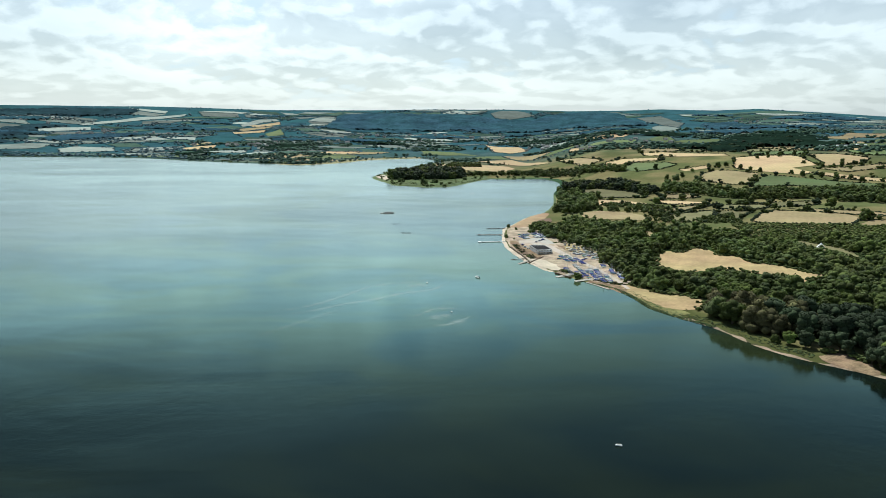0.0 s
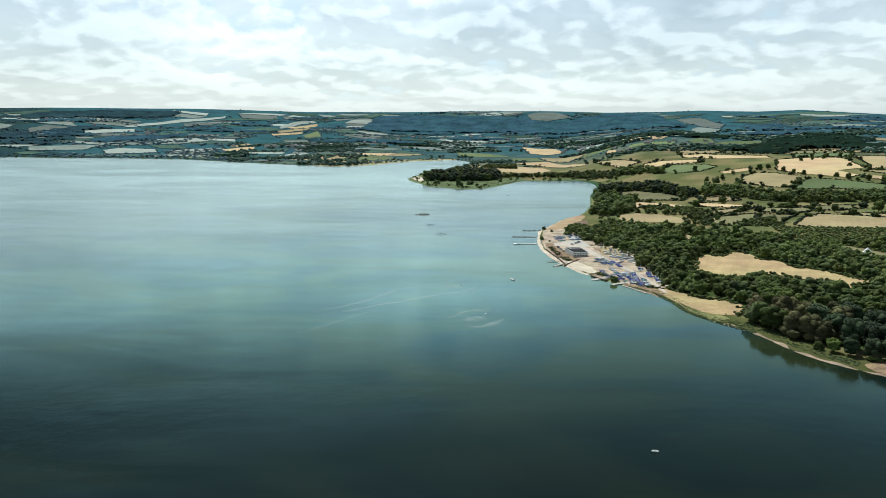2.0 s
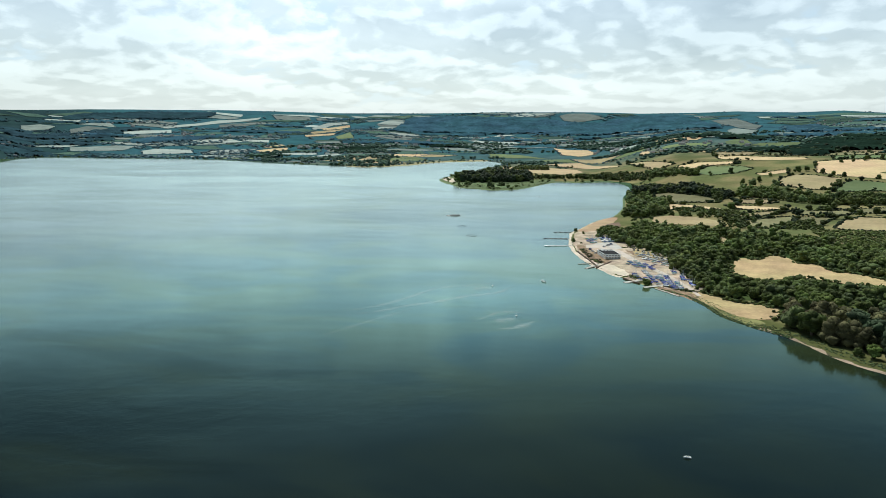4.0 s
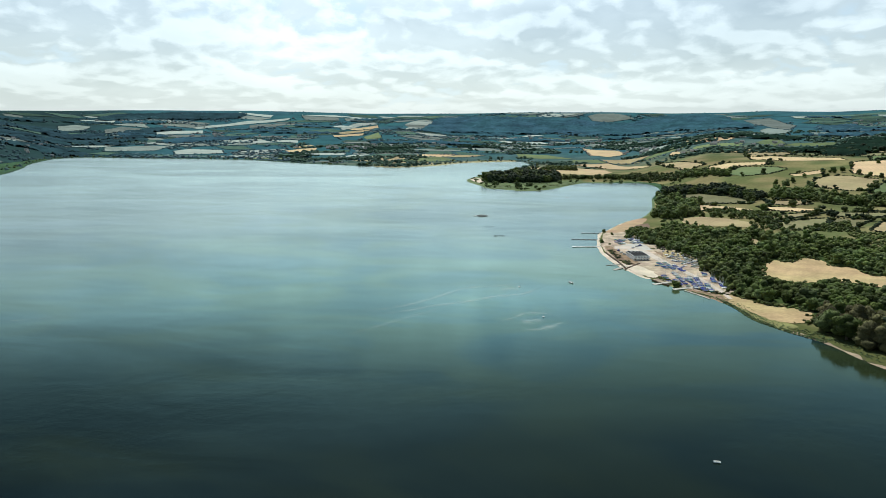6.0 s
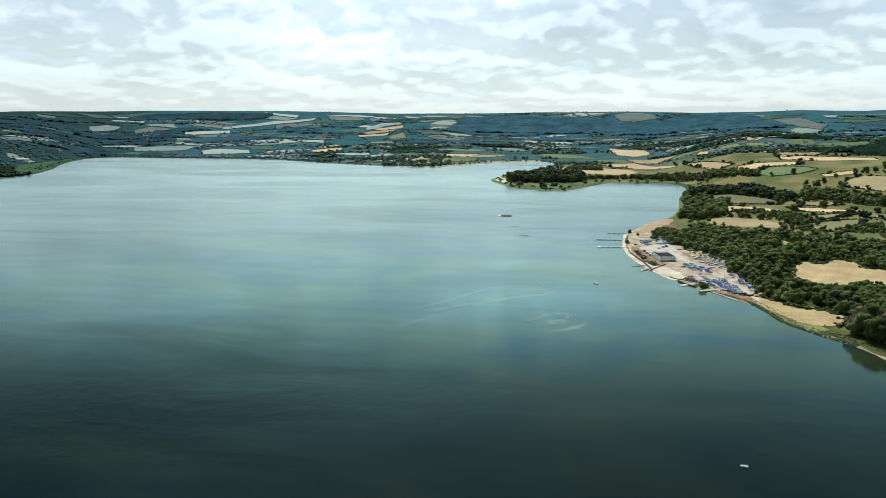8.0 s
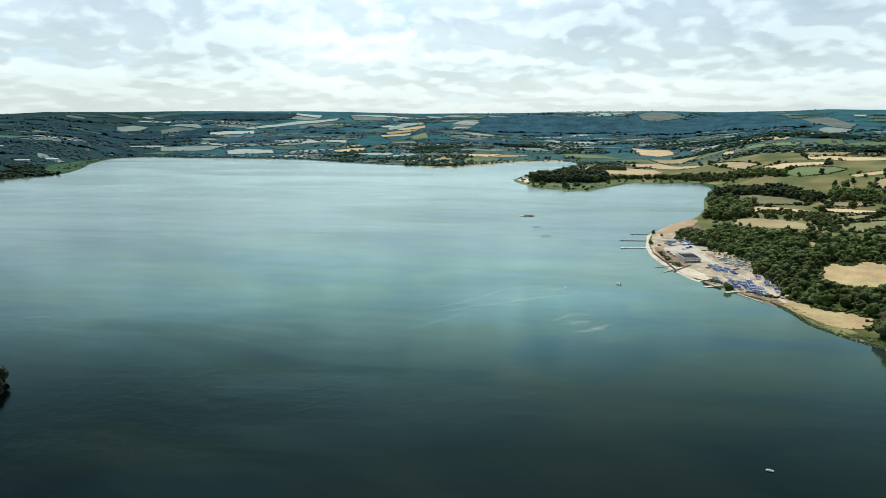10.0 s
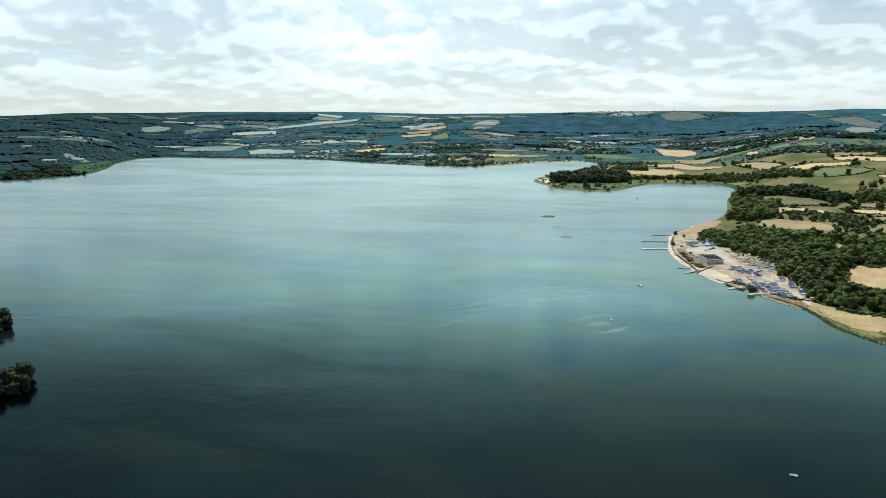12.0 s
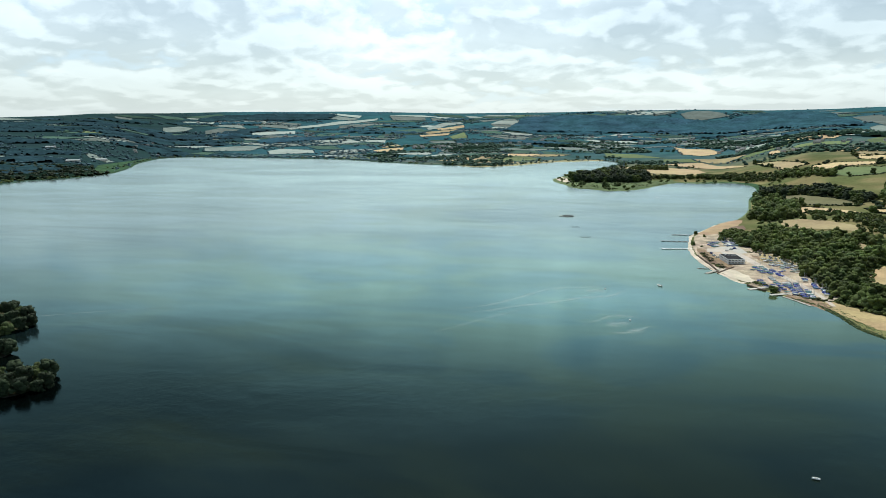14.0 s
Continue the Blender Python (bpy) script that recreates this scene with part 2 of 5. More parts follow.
ALLOY = material("silver_alloy", (0.62, 0.63, 0.64), rough=0.35, metal=0.9, vary=0.05)
DARK = material("dark_rubber", (0.025, 0.027, 0.03), rough=0.6, vary=0.2)
TIMBER = material("weathered_timber", (0.33, 0.31, 0.27), vary=0.25, scale=0.5, fine=12)
SLATE = material("dark_roof_felt", (0.030, 0.030, 0.032), rough=1.0, vary=0.25, scale=0.25, fine=9, gloss=0.05)
TILE = material("stone_tile_roof", (0.17, 0.168, 0.17), vary=0.25, scale=0.1, fine=9, by_object=0.25)
STONE = material("pale_stone_wall", (0.50, 0.47, 0.42), vary=0.15, scale=0.1, fine=9, by_object=0.15)
BROWN = material("brown_bracken", (0.135, 0.085, 0.050), vary=0.2, scale=0.05, fine=9)
BROWNTURF = material("mottled_brown_turf", (0.235, 0.165, 0.105), vary=0.5, scale=0.12, fine=7, gloss=0.1)
DARKSTONE = material("dark_brown_stone", (0.085, 0.060, 0.042), vary=0.4, scale=0.6, fine=6, by_object=0.3, gloss=0.15)
SHINGLE = material("shingle", (0.31, 0.24, 0.17), vary=0.4, scale=0.12, fine=9, gloss=0.15)
BUFF = material("buff_dry_grass", (0.385, 0.290, 0.152), vary=0.22, scale=0.05, fine=9, by_object=0.08, gloss=0.1, stripes=0.028)
BANK = material("bank_turf", (0.175, 0.178, 0.068), vary=0.35, scale=0.08, fine=9, gloss=0.1)
MARSH_DARK = material("dark_marsh_grass", (0.050, 0.092, 0.050), vary=0.3, scale=0.02, fine=9, gloss=0.0)
MARSH = material("marsh_grass", (0.100, 0.138, 0.055), vary=0.3, scale=0.02, fine=9, gloss=0.1)
REEDY = material("reedy_shore", (0.030, 0.068, 0.046), vary=0.3, scale=0.02, fine=9, gloss=0.1)
DRYBANK = material("dry_bank_grass", (0.27, 0.25, 0.13), vary=0.3, scale=0.02, fine=9, gloss=0.1)
DRYBROWN = material("brown_dry_turf", (0.36, 0.25, 0.155), vary=0.2, scale=0.06, fine=9, gloss=0.1)
YARD = material("sandy_yard", (0.385, 0.310, 0.230), vary=0.5, scale=0.09, fine=9, gloss=0.1)
TRACK = material("gravel_track", (0.486, 0.425, 0.364), vary=0.14, scale=0.1, fine=9, gloss=0.1)
SCRUB_LEAF = material("scrub_leaves", (0.108, 0.135, 0.038), vary=0.42, scale=0.07, fine=18, bump=0.45, by_island=0.35, gloss=0.2, thin=0.3, up=0.12)
REED_PALE = material("pale_reed_grass", (0.115, 0.128, 0.050), vary=0.3, scale=0.1, fine=6, by_island=0.3)
REED_DARK = material("dark_reeds", (0.052, 0.076, 0.027), vary=0.3, scale=0.1, fine=6, by_island=0.35)
NET = material("netting", (0.05, 0.07, 0.07), vary=0.3, scale=0.6, fine=6)


def slick_material():
    """A thin pale film on the water that thins out to nothing at its edges."""
    m = bpy.data.materials.new("stirred_water")
    m.use_nodes = True
    g = Graph(m.node_tree)
    place = g.node("ShaderNodeNewGeometry").outputs["Position"]
    film = g.node("ShaderNodeAttribute", {"attribute_name": "cover"}).outputs["Fac"]
    torn = g.ramp(g.noise(place, 0.16, 6, 0.65, 0.6), 0.30, 0.66, 0.15, 1.0)
    pale = g.node("ShaderNodeBsdfDiffuse", Color=g.mix((0.50, 0.62, 0.62, 1), (0.60, 0.68, 0.62, 1), g.noise(place, 0.5, 3)))
    factor = g.maths("MULTIPLY", g.maths("MULTIPLY", film, torn), 0.24)
    g.node("ShaderNodeOutputMaterial", Surface=g.node("ShaderNodeMixShader", i0=factor, i1=g.node("ShaderNodeBsdfTransparent"), i2=pale))
    return m


SLICK = slick_material()
GLASS = material("dark_window_glass", (0.03, 0.04, 0.05), rough=0.08, vary=0.05, gloss=0.6)


# ---- the lie of the land ----
def curve_through(points, steps=6):
    """A smooth closed line through the points (Catmull-Rom)."""
    p = np.array(points, float)
    a, b, c, d = np.roll(p, 1, 0), p, np.roll(p, -1, 0), np.roll(p, -2, 0)
    s = np.linspace(0, 1, steps, endpoint=False)[:, None, None]
    q = 0.5 * (2 * b + (c - a) * s + (2 * a - 5 * b + 4 * c - d) * s ** 2 + (3 * b - a - 3 * c + d) * s ** 3)
    return q.transpose(1, 0, 2).reshape(-1, 2)


EAST_SHORE = [(450, -200), (420, 80), (300, 225), (245, 305), (223, 332), (211, 345), (192, 365), (181, 384), (170, 420), (155, 444), (144, 468),
              (140, 496), (133, 521), (117, 546), (104, 567), (97, 582), (89, 594), (80, 621), (75, 640), (68, 684), (65, 727), (67, 772),
              (75, 836), (90, 871), (116, 942), (148, 999), (176, 1100), (201, 1254), (250, 1480)]
HEADLAND = [(234, 1620), (150, 1602), (98, 1599), (18, 1419), (-28, 1391), (-57, 1405), (-100, 1440), (-122, 1500), (-158, 1600),
            (-165, 1689), (-140, 1832), (-74, 2056), (-30, 2372), (-82, 2565), (-172, 2516), (-264, 2429), (-335, 2246)]
FAR_SHORE = [(-440, 2135), (-542, 2180), (-778, 2304), (-1075, 2506), (-1343, 2559), (-1605, 2568), (-1800, 2590), (-1826, 2431),
             (-1652, 2076), (-1530, 1895), (-1390, 1649), (-1366, 1538), (-1361, 1418), (-1386, 1358), (-1367, 1262), (-1310, 1000),
             (-1150, 600), (-1000, 100), (-700, -500), (0, -600)]
LAKE = curve_through(EAST_SHORE + HEADLAND + FAR_SHORE)
ISLANDS = [(-395, 350, 36, 17, 2.35), (-292, 262, 19, 12, 2.35), (-336, 298, 6, 4, 2.35)]   # x, y, two radii, turn
ISLAND_A = [(-366, 349), (-365, 340), (-367, 332), (-370, 326), (-378, 358), (-380, 349), (-384, 343), (-391, 366), (-397, 362), (-403, 356), (-406, 375),
            (-416, 372), (-389, 339), (-421, 366), (-332, 300), (-335, 298), (-340, 297)]
ISLAND_B = [(-271, 264), (-271, 258), (-276, 253), (-282, 249), (-290, 247), (-281, 270), (-284, 264), (-290, 259), (-298, 257), (-280, 275), (-292, 277),
            (-297, 270), (-305, 268), (-308, 258)]


def from_line(x, y, line, closed=True):
    """The distance of places from a line, negative inside it."""
    best, inside = np.full(x.shape, 1e18), np.zeros(x.shape, bool)
    for (ax, ay), (bx, by) in zip(line, np.roll(line, -1, 0)):
        dx, dy = bx - ax, by - ay
        s = np.clip(((x - ax) * dx + (y - ay) * dy) / (dx * dx + dy * dy + 1e-9), 0, 1)
        best = np.minimum(best, (x - ax - s * dx) ** 2 + (y - ay - s * dy) ** 2)
        if ay != by:
            inside ^= ((ay > y) != (by > y)) & (x < dx * (y - ay) / dy + ax)
    return np.sqrt(best) * np.where(inside, -1, 1)


def inside_of(x, y, line):
    return from_line(np.atleast_1d(np.asarray(x, float)), np.atleast_1d(np.asarray(y, float)), np.array(line, float)) < 0


def ripple(x, y, size, seed):
    """Smooth waves of the ground between -1 and 1, about size metres long."""
    g, out = np.random.RandomState(seed), 0
    for n in range(7):
        a, k, p = g.uniform(0, 6.28), g.uniform(0.6, 1.9) * 6.28 / size, g.uniform(0, 6.28)
        out = out + np.sin((x * np.cos(a) + y * np.sin(a)) * k + p)
    return out / 4.5


def smooth(a, b, v):
    s = np.clip((v - a) / (b - a), 0, 1)
    return s * s * (3 - 2 * s)


def off_shore(x, y):
    """Metres from the water's edge, negative on the lake."""
    s = from_line(x, y, LAKE)
    for cx, cy, ra, rb, turn in ISLANDS:
        u = (x - cx) * np.cos(turn) + (y - cy) * np.sin(turn)
        v = (y - cy) * np.cos(turn) - (x - cx) * np.sin(turn)
        s = np.maximum(s, (1 - np.hypot(u / ra, v / rb)) * rb)
    return s + 0.9 * ripple(x, y, 26, 3) + 0.5 * ripple(x, y, 9, 4)


def height(x, y):
    """The ground's height: lake bed, banks, the rise to the east and the long scarp behind."""
    x, y = np.asarray(x, float), np.asarray(y, float)
    s, r, az = off_shore(x, y), np.hypot(x, y), np.degrees(np.arctan2(x, y))
    rw = np.interp(az, [-60, -47, -41, -36, -30, -25, -15, -10], [1900, 1900, 2050, 3050, 3000, 2900, 2480, 2250])
    west = np.interp((r - rw) / (4700 - rw), [-1, 0, .08, .33, .62, .85, 1, 1.1], [0, 0, 2, 42, 104, 165, 219, 222])
    mid = np.interp(r, [0, 1300, 2300, 2600, 3000, 3400, 3900, 4100, 4350, 4700, 5300], [0, 3, 3, 9, 30, 54, 92, 140, 196, 221, 224])
    east = np.interp(r, [0, 700, 1000, 1230, 1500, 2000, 2250, 2700, 3300, 4000, 4400, 4700, 5300], [2, 3, 4, 7, 22, 56, 63, 80, 99, 146, 186, 219, 222])
    w, e = 1 - smooth(-13, -5, az), smooth(6, 14, az)
    z = west * w + mid * (1 - w) * (1 - e) + east * e
    crest = np.interp(az, [-60, -47, -44, -41, -36, -32, -23, -14, -8, 0, 5, 10, 14, 17, 21, 24, 28, 32, 45],
                      [.6, .78, .9, 1.08, 1.1, 1.2, 1.25, 1.08, 1.07, 1.17, 1.2, 1.1, 1.15, 1.25, 1.13, 1.25, .99, .7, .6])
    z *= 1 + (np.radians(crest) * 4700 + 120 - 219) / 219 * smooth(3000, 4700, r)
    z += (ripple(x, y, 900, 1) * 9 + ripple(x, y, 330, 2) * 3.5) * smooth(1100, 2600, r) * smooth(0, 500, s) * (1 - smooth(4300, 4700, r) * 0.8)
    z -= 60 * smooth(4720, 4950, r)
    return np.where(s < 0, np.maximum(s * 0.12, -4), np.minimum(s * 0.11, 0.5) + np.minimum(s * 0.02, 1.0) + (z - 0.0) * smooth(0, 160, s))


# ---- mesh helpers ----
def mesh_from(name, verts, tris, mats, index=None, colour=None, smooth_shade=False):
    """A mesh of triangles from arrays."""
    verts, tris = np.asarray(verts, np.float32), np.asarray(tris, np.int32)
    me = bpy.data.meshes.new(name)
    me.vertices.add(len(verts)), me.loops.add(tris.size), me.polygons.add(len(tris))
    me.vertices.foreach_set("co", verts.ravel())
    me.loops.foreach_set("vertex_index", tris.ravel())
    me.polygons.foreach_set("loop_start", np.arange(0, tris.size, 3, dtype=np.int32))
    me.polygons.foreach_set("use_smooth", np.full(len(tris), smooth_shade))
    for m in mats if isinstance(mats, (list, tuple)) else [mats]:
        me.materials.append(m)
    if index is not None:
        me.polygons.foreach_set("material_index", np.asarray(index, np.int32))
    if colour is not None:
        layer = me.color_attributes.new("cover", "FLOAT_COLOR", "POINT")
        layer.data.foreach_set("color", np.c_[colour, np.ones(len(colour))].astype(np.float32).ravel())
    me.update(calc_edges=True)
    return me


def part(name, bm, mat, parent, label="", at=None):
    """One bmesh as one mesh object under a thing or a part."""
    me = bpy.data.meshes.new(name)
    bm.to_mesh(me), bm.free()
    me.materials.append(mat)
    ob = new(name, me)
    ob.parent = parent
    if at is not None:
        ob.matrix_basis = at
    return tagged(ob, label)


def box(bm, cx, cy, cz, sx, sy, sz, turn=0.0, bevel=0.0):
    m = pose(cx, cy, cz, 0, 0, turn) @ Matrix.Diagonal((sx, sy, sz, 1))
    made = bmesh.ops.create_cube(bm, size=1, matrix=m)["verts"]
    if bevel:
        bmesh.ops.bevel(bm, geom=list({e for v in made for e in v.link_edges}), offset=bevel, segments=1, affect="EDGES")
    return bm


def rod(bm, a, b, ra, rb, sides=8):
    """A tapered rod from a to b."""
    a, b = Vector(a), Vector(b)
    m = Matrix.Translation((a + b) / 2) @ (b - a).to_track_quat("Z", "Y").to_matrix().to_4x4()
    bmesh.ops.create_cone(bm, cap_ends=True, segments=sides, radius1=ra, radius2=rb, depth=(b - a).length, matrix=m)
    return bm


def ico(level):
    bm = bmesh.new()
    bmesh.ops.create_icosphere(bm, subdivisions=level, radius=1)
    bm.verts.ensure_lookup_table()
    v = np.array([p.co[:] for p in bm.verts])
    t = np.array([[p.index for p in f.verts] for f in bm.faces])
    bm.free()
    return v, t


ICO = {n: ico(n) for n in (1, 2, 3)}


def ground_at(x, y):
    return height(np.atleast_1d(np.asarray(x, float)), np.atleast_1d(np.asarray(y, float)))


# ---- ground: one sheet, finer where it is seen ----
def build_ground():
    az = np.radians(np.r_[np.arange(-60, 46, 0.15), np.arange(46, 300, 4.0)])
    r = np.r_[2, 60, 110, 160, np.geomspace(200, 4960, 270)]
    a, d = np.meshgrid(az, r)
    x, y = d * np.sin(a), d * np.cos(a)
    z, s = height(x, y), off_shore(x, y)
    n, k = len(r), len(az)
    i, j = np.meshgrid(np.arange(n - 1), np.arange(k), indexing="ij")
    p, q = i * k + j, i * k + (j + 1) % k
    tris = np.stack([np.stack([p, p + k, q + k], -1), np.stack([p, q + k, q], -1)], 2).reshape(-1, 3)
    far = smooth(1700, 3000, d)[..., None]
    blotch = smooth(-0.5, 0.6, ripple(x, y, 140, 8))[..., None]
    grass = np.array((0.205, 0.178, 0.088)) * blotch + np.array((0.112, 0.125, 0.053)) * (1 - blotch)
    # ground colour turns blue-green with distance for haze, darker west for cloud shade
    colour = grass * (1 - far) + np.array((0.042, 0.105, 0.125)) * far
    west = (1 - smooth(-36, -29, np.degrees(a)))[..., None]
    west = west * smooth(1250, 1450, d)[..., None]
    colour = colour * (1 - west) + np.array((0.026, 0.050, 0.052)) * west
    near_wood = (inside_of(x.ravel(), y.ravel(), WOOD)).reshape(x.shape)[..., None]
    colour = np.where(near_wood, np.array((0.050, 0.072, 0.026)), colour)
    colour = np.where(((x < -180) & (s > -3) & (d < 800))[..., None], np.array((0.045, 0.045, 0.025)), colour)
    # turf near the water is darker green, with the overhanging trees' shade in it
    near_bank = (smooth(14, 30, s) + (d > 600))[..., None].clip(0, 1)
    near_bank = np.maximum(near_bank, (x < 0)[..., None])
    colour = colour * near_bank + np.array((0.075, 0.085, 0.032)) * (1 - near_bank)
    colour = np.where((s < 0)[..., None], np.array((0.07, 0.06, 0.045)), colour)
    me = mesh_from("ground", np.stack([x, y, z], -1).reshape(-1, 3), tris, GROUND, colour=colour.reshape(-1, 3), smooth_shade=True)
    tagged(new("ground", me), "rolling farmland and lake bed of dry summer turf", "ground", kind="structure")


def build_water():
    bm = bmesh.new()
    bmesh.ops.create_circle(bm, cap_ends=True, segments=96, radius=3400)
    bmesh.ops.triangulate(bm, faces=bm.faces)
    me = bpy.data.meshes.new("water")
    bm.to_mesh(me), bm.free()
    me.materials.append(WATER)
    tagged(new("water", me), "wind-ruffled blue-green water of a wide lake", "lake", kind="structure")


WOOD = [(123, 748), (103, 792), (97, 806), (112, 808), (131, 808), (141, 842), (174, 854), (243, 817), (325, 767), (497, 772), (567, 770), (330, 380), (255, 362), (231, 380), (205, 392), (190, 412),
        (177, 441), (183, 470), (187, 488), (178, 503), (165, 510), (153, 528), (150, 551), (147, 585), (146, 624), (151, 670), (133, 714)]
build_ground()
build_water()

# ---- fields ----
FIELDS = []


def field(corners, mat, label, hedge=True, wild=False):
    """A field draped over the ground."""
    if wild:
        q = curve_through(corners, 8)
        corners = q + 1.3 * np.c_[ripple(q[:, 0], q[:, 1], 17, 41), ripple(q[:, 0], q[:, 1], 17, 42)] + 0.7 * np.c_[ripple(q[:, 0], q[:, 1], 6, 43), ripple(q[:, 0], q[:, 1], 6, 44)]
    c = [Vector((x, y, 0)) for x, y in corners]
    pts = np.array(corners, float)
    verts, tris, n = [], [], 3 if wild else 7
    for tri in mathutils.geometry.tessellate_polygon([c]):
        a, b, d = pts[list(tri)]
        at, start = {}, len(verts)
        for i in range(n + 1):
            for j in range(n + 1 - i):
                at[i, j] = len(verts)
                verts.append(a + (b - a) * i / n + (d - a) * j / n)
        for i in range(n):
            for j in range(n - i):
                tris.append((at[i, j], at[i + 1, j], at[i, j + 1]))
                if i + j < n - 1:
                    tris.append((at[i + 1, j], at[i + 1, j + 1], at[i, j + 1]))
    v = np.array(verts)
    t = np.array(tris)
    e1, e2 = v[t[:, 1]] - v[t[:, 0]], v[t[:, 2]] - v[t[:, 0]]
    flip = e1[:, 0] * e2[:, 1] - e1[:, 1] * e2[:, 0] < 0
    t[flip] = t[flip][:, ::-1]
    r = np.hypot(*v.T)
    z = ground_at(v[:, 0], v[:, 1]) + 0.25 + np.maximum(0, r - 600) * 0.0005
    ob = tagged(new("field", mesh_from("field", np.c_[v, z], t, mat, smooth_shade=True)), label, "field", "fields of the valley", "structure")
    FIELDS.append((pts, hedge))
    return ob


STRAW_LABEL = "pale gold field of mown straw stubble"
DRY_LABEL = "sun-bleached buff field of dry pasture"
OLIVE_LABEL = "parched olive-brown grazing field between hedges"
GREEN_LABEL = "green field of unmown summer grass"
GLADE = len(FIELDS)
field([(190, 606), (199, 632), (216, 661), (231, 656), (248, 680), (259, 671), (261, 642), (273, 639), (275, 608), (283, 604), (296, 588), (304, 566), (314, 553), (305, 543), (290, 537), (281, 531),
       (276, 536), (278, 549), (268, 557), (258, 563), (246, 571), (232, 580), (219, 574), (193, 569)], BUFF, "dry grass clearing within dark green woodland", False, True)
field([(142, 534), (151, 522), (163, 504), (175, 498), (184, 484), (178, 463), (165, 458), (154, 465), (147, 482), (142, 500), (138, 518)], BUFF, "strip of dry grass between wood and reeds", False, True)
field([(205, 361), (214, 367), (222, 367), (226, 358), (226, 348), (224, 340), (220, 337), (213, 343), (207, 351)], BROWNTURF, "bare dry bank beside the lake shore", False, True)
field([(380, 723), (386, 706), (393, 693), (397, 674), (389, 631), (381, 623), (379, 648), (373, 665), (367, 683), (366, 709)], OLIVE, "pale mown glade with a tent on it", False, True)
field([(237, 787), (232, 745), (230, 706), (224, 688), (219, 690), (220, 724), (229, 778)], DRY, "dry grass ride through the wood", False, True)
field([(345, 767), (352, 752), (340, 727), (331, 736)], DRY, "dry grass clearing at the wood's far side", False, True)
field([(154, 577), (164, 592), (171, 586), (163, 570), (153, 562)], GREEN, "small green lawn at the wood's edge", False, True)
MIDDLE = len(FIELDS)
field([(263, 1304), (290, 1293), (330, 1208), (342, 1160), (329, 1129), (289, 1142), (254, 1162), (251, 1233)], OLIVE, OLIVE_LABEL)
field([(366, 1176), (424, 1172), (422, 1136), (377, 1112), (353, 1128)], DRY, DRY_LABEL)
field([(252, 1136), (279, 1112), (304, 1071), (313, 1048), (287, 1046), (265, 1078), (235, 1051)], STRAW, STRAW_LABEL)
field([(328, 1098), (370, 1089), (408, 1061), (370, 1040), (330, 1047)], STRAW, STRAW_LABEL)
field([(196, 975), (223, 989), (250, 967), (273, 919), (255, 875), (230, 888), (195, 895), (187, 929)], DRY, DRY_LABEL, False)
field([(289, 914), (321, 943), (360, 965), (385, 978), (362, 921), (330, 862), (294, 861), (286, 881)], OLIVE, OLIVE_LABEL)
field([(300, 1003), (329, 1002), (382, 1034), (409, 1040), (373, 1002), (317, 954), (295, 960)], DRY, DRY_LABEL)
field([(413, 1041), (479, 1040), (482, 1014), (436, 977), (396, 996)], OLIVE, OLIVE_LABEL)
field([(386, 972), (433, 965), (380, 888), (366, 921)], OLIVE, OLIVE_LABEL)
field([(391, 873), (434, 943), (469, 977), (489, 971), (540, 947), (552, 925), (538, 889), (503, 845), (430, 849), (395, 858)], DRY, DRY_LABEL)
field([(517, 851), (551, 884), (573, 879), (551, 832), (507, 827)], DRY, DRY_LABEL)
field([(444, 1054), (577, 1081), (564, 1040), (510, 1013), (490, 1020), (489, 1054)], OLIVE, OLIVE_LABEL)
field([(527, 988), (571, 976), (607, 946), (603, 913), (565, 930), (516, 959)], DRY, DRY_LABEL)
field([(552, 1252), (622, 1366), (651, 1390), (680, 1362), (713, 1320), (751, 1274), (806, 1232), (786, 1200), (668, 1234), (629, 1256)], GREEN, GREEN_LABEL)
field([(493, 1345), (531, 1433), (576, 1482), (611, 1464), (639, 1416), (622, 1381), (562, 1281), (528, 1285)], DRY, DRY_LABEL)
field([(694, 1677), (760, 1695), (841, 1694), (844, 1652), (808, 1506), (735, 1471), (744, 1404), (713, 1383), (656, 1443), (626, 1501)], STRAW, STRAW_LABEL)
field([(896, 1737), (1003, 1788), (988, 1620), (915, 1523), (871, 1506), (808, 1485), (851, 1578)], STRAW, STRAW_LABEL)
field([(757, 1416), (790, 1361), (844, 1290), (827, 1264), (777, 1300), (739, 1378)], STRAW, STRAW_LABEL)
field([(775, 1461), (843, 1455), (907, 1485), (949, 1514), (941, 1444), (810, 1397)], DRY, DRY_LABEL)
field([(400, 1551), (445, 1632), (520, 1628), (529, 1583), (475, 1520), (413, 1492), (393, 1520)], GREEN, GREEN_LABEL)
field([(368, 1642), (444, 1712), (536, 1723), (527, 1675), (461, 1652), (401, 1570), (385, 1576)], STRAW, STRAW_LABEL)
field([(330, 2040), (392, 1711), (356, 1673), (334, 1684), (319, 1832)], DRY, DRY_LABEL)
field([(509, 1506), (591, 1557), (579, 1516), (512, 1480)], STRAW, STRAW_LABEL)
field([(532, 1911), (710, 1778), (705, 1730), (584, 1743), (511, 1783)], STRAW, STRAW_LABEL)
field([(442, 2435), (448, 2097), (432, 2034), (406, 2273)], STRAW, STRAW_LABEL)
field([(184, 3031), (311, 2851), (328, 2706), (255, 2631), (190, 2697)], STRAW, STRAW_LABEL)
field([(-22, 2149), (95, 2119), (189, 2022), (194, 1882), (152, 1780), (81, 1815), (-13, 1901)], STRAW, STRAW_LABEL, False)
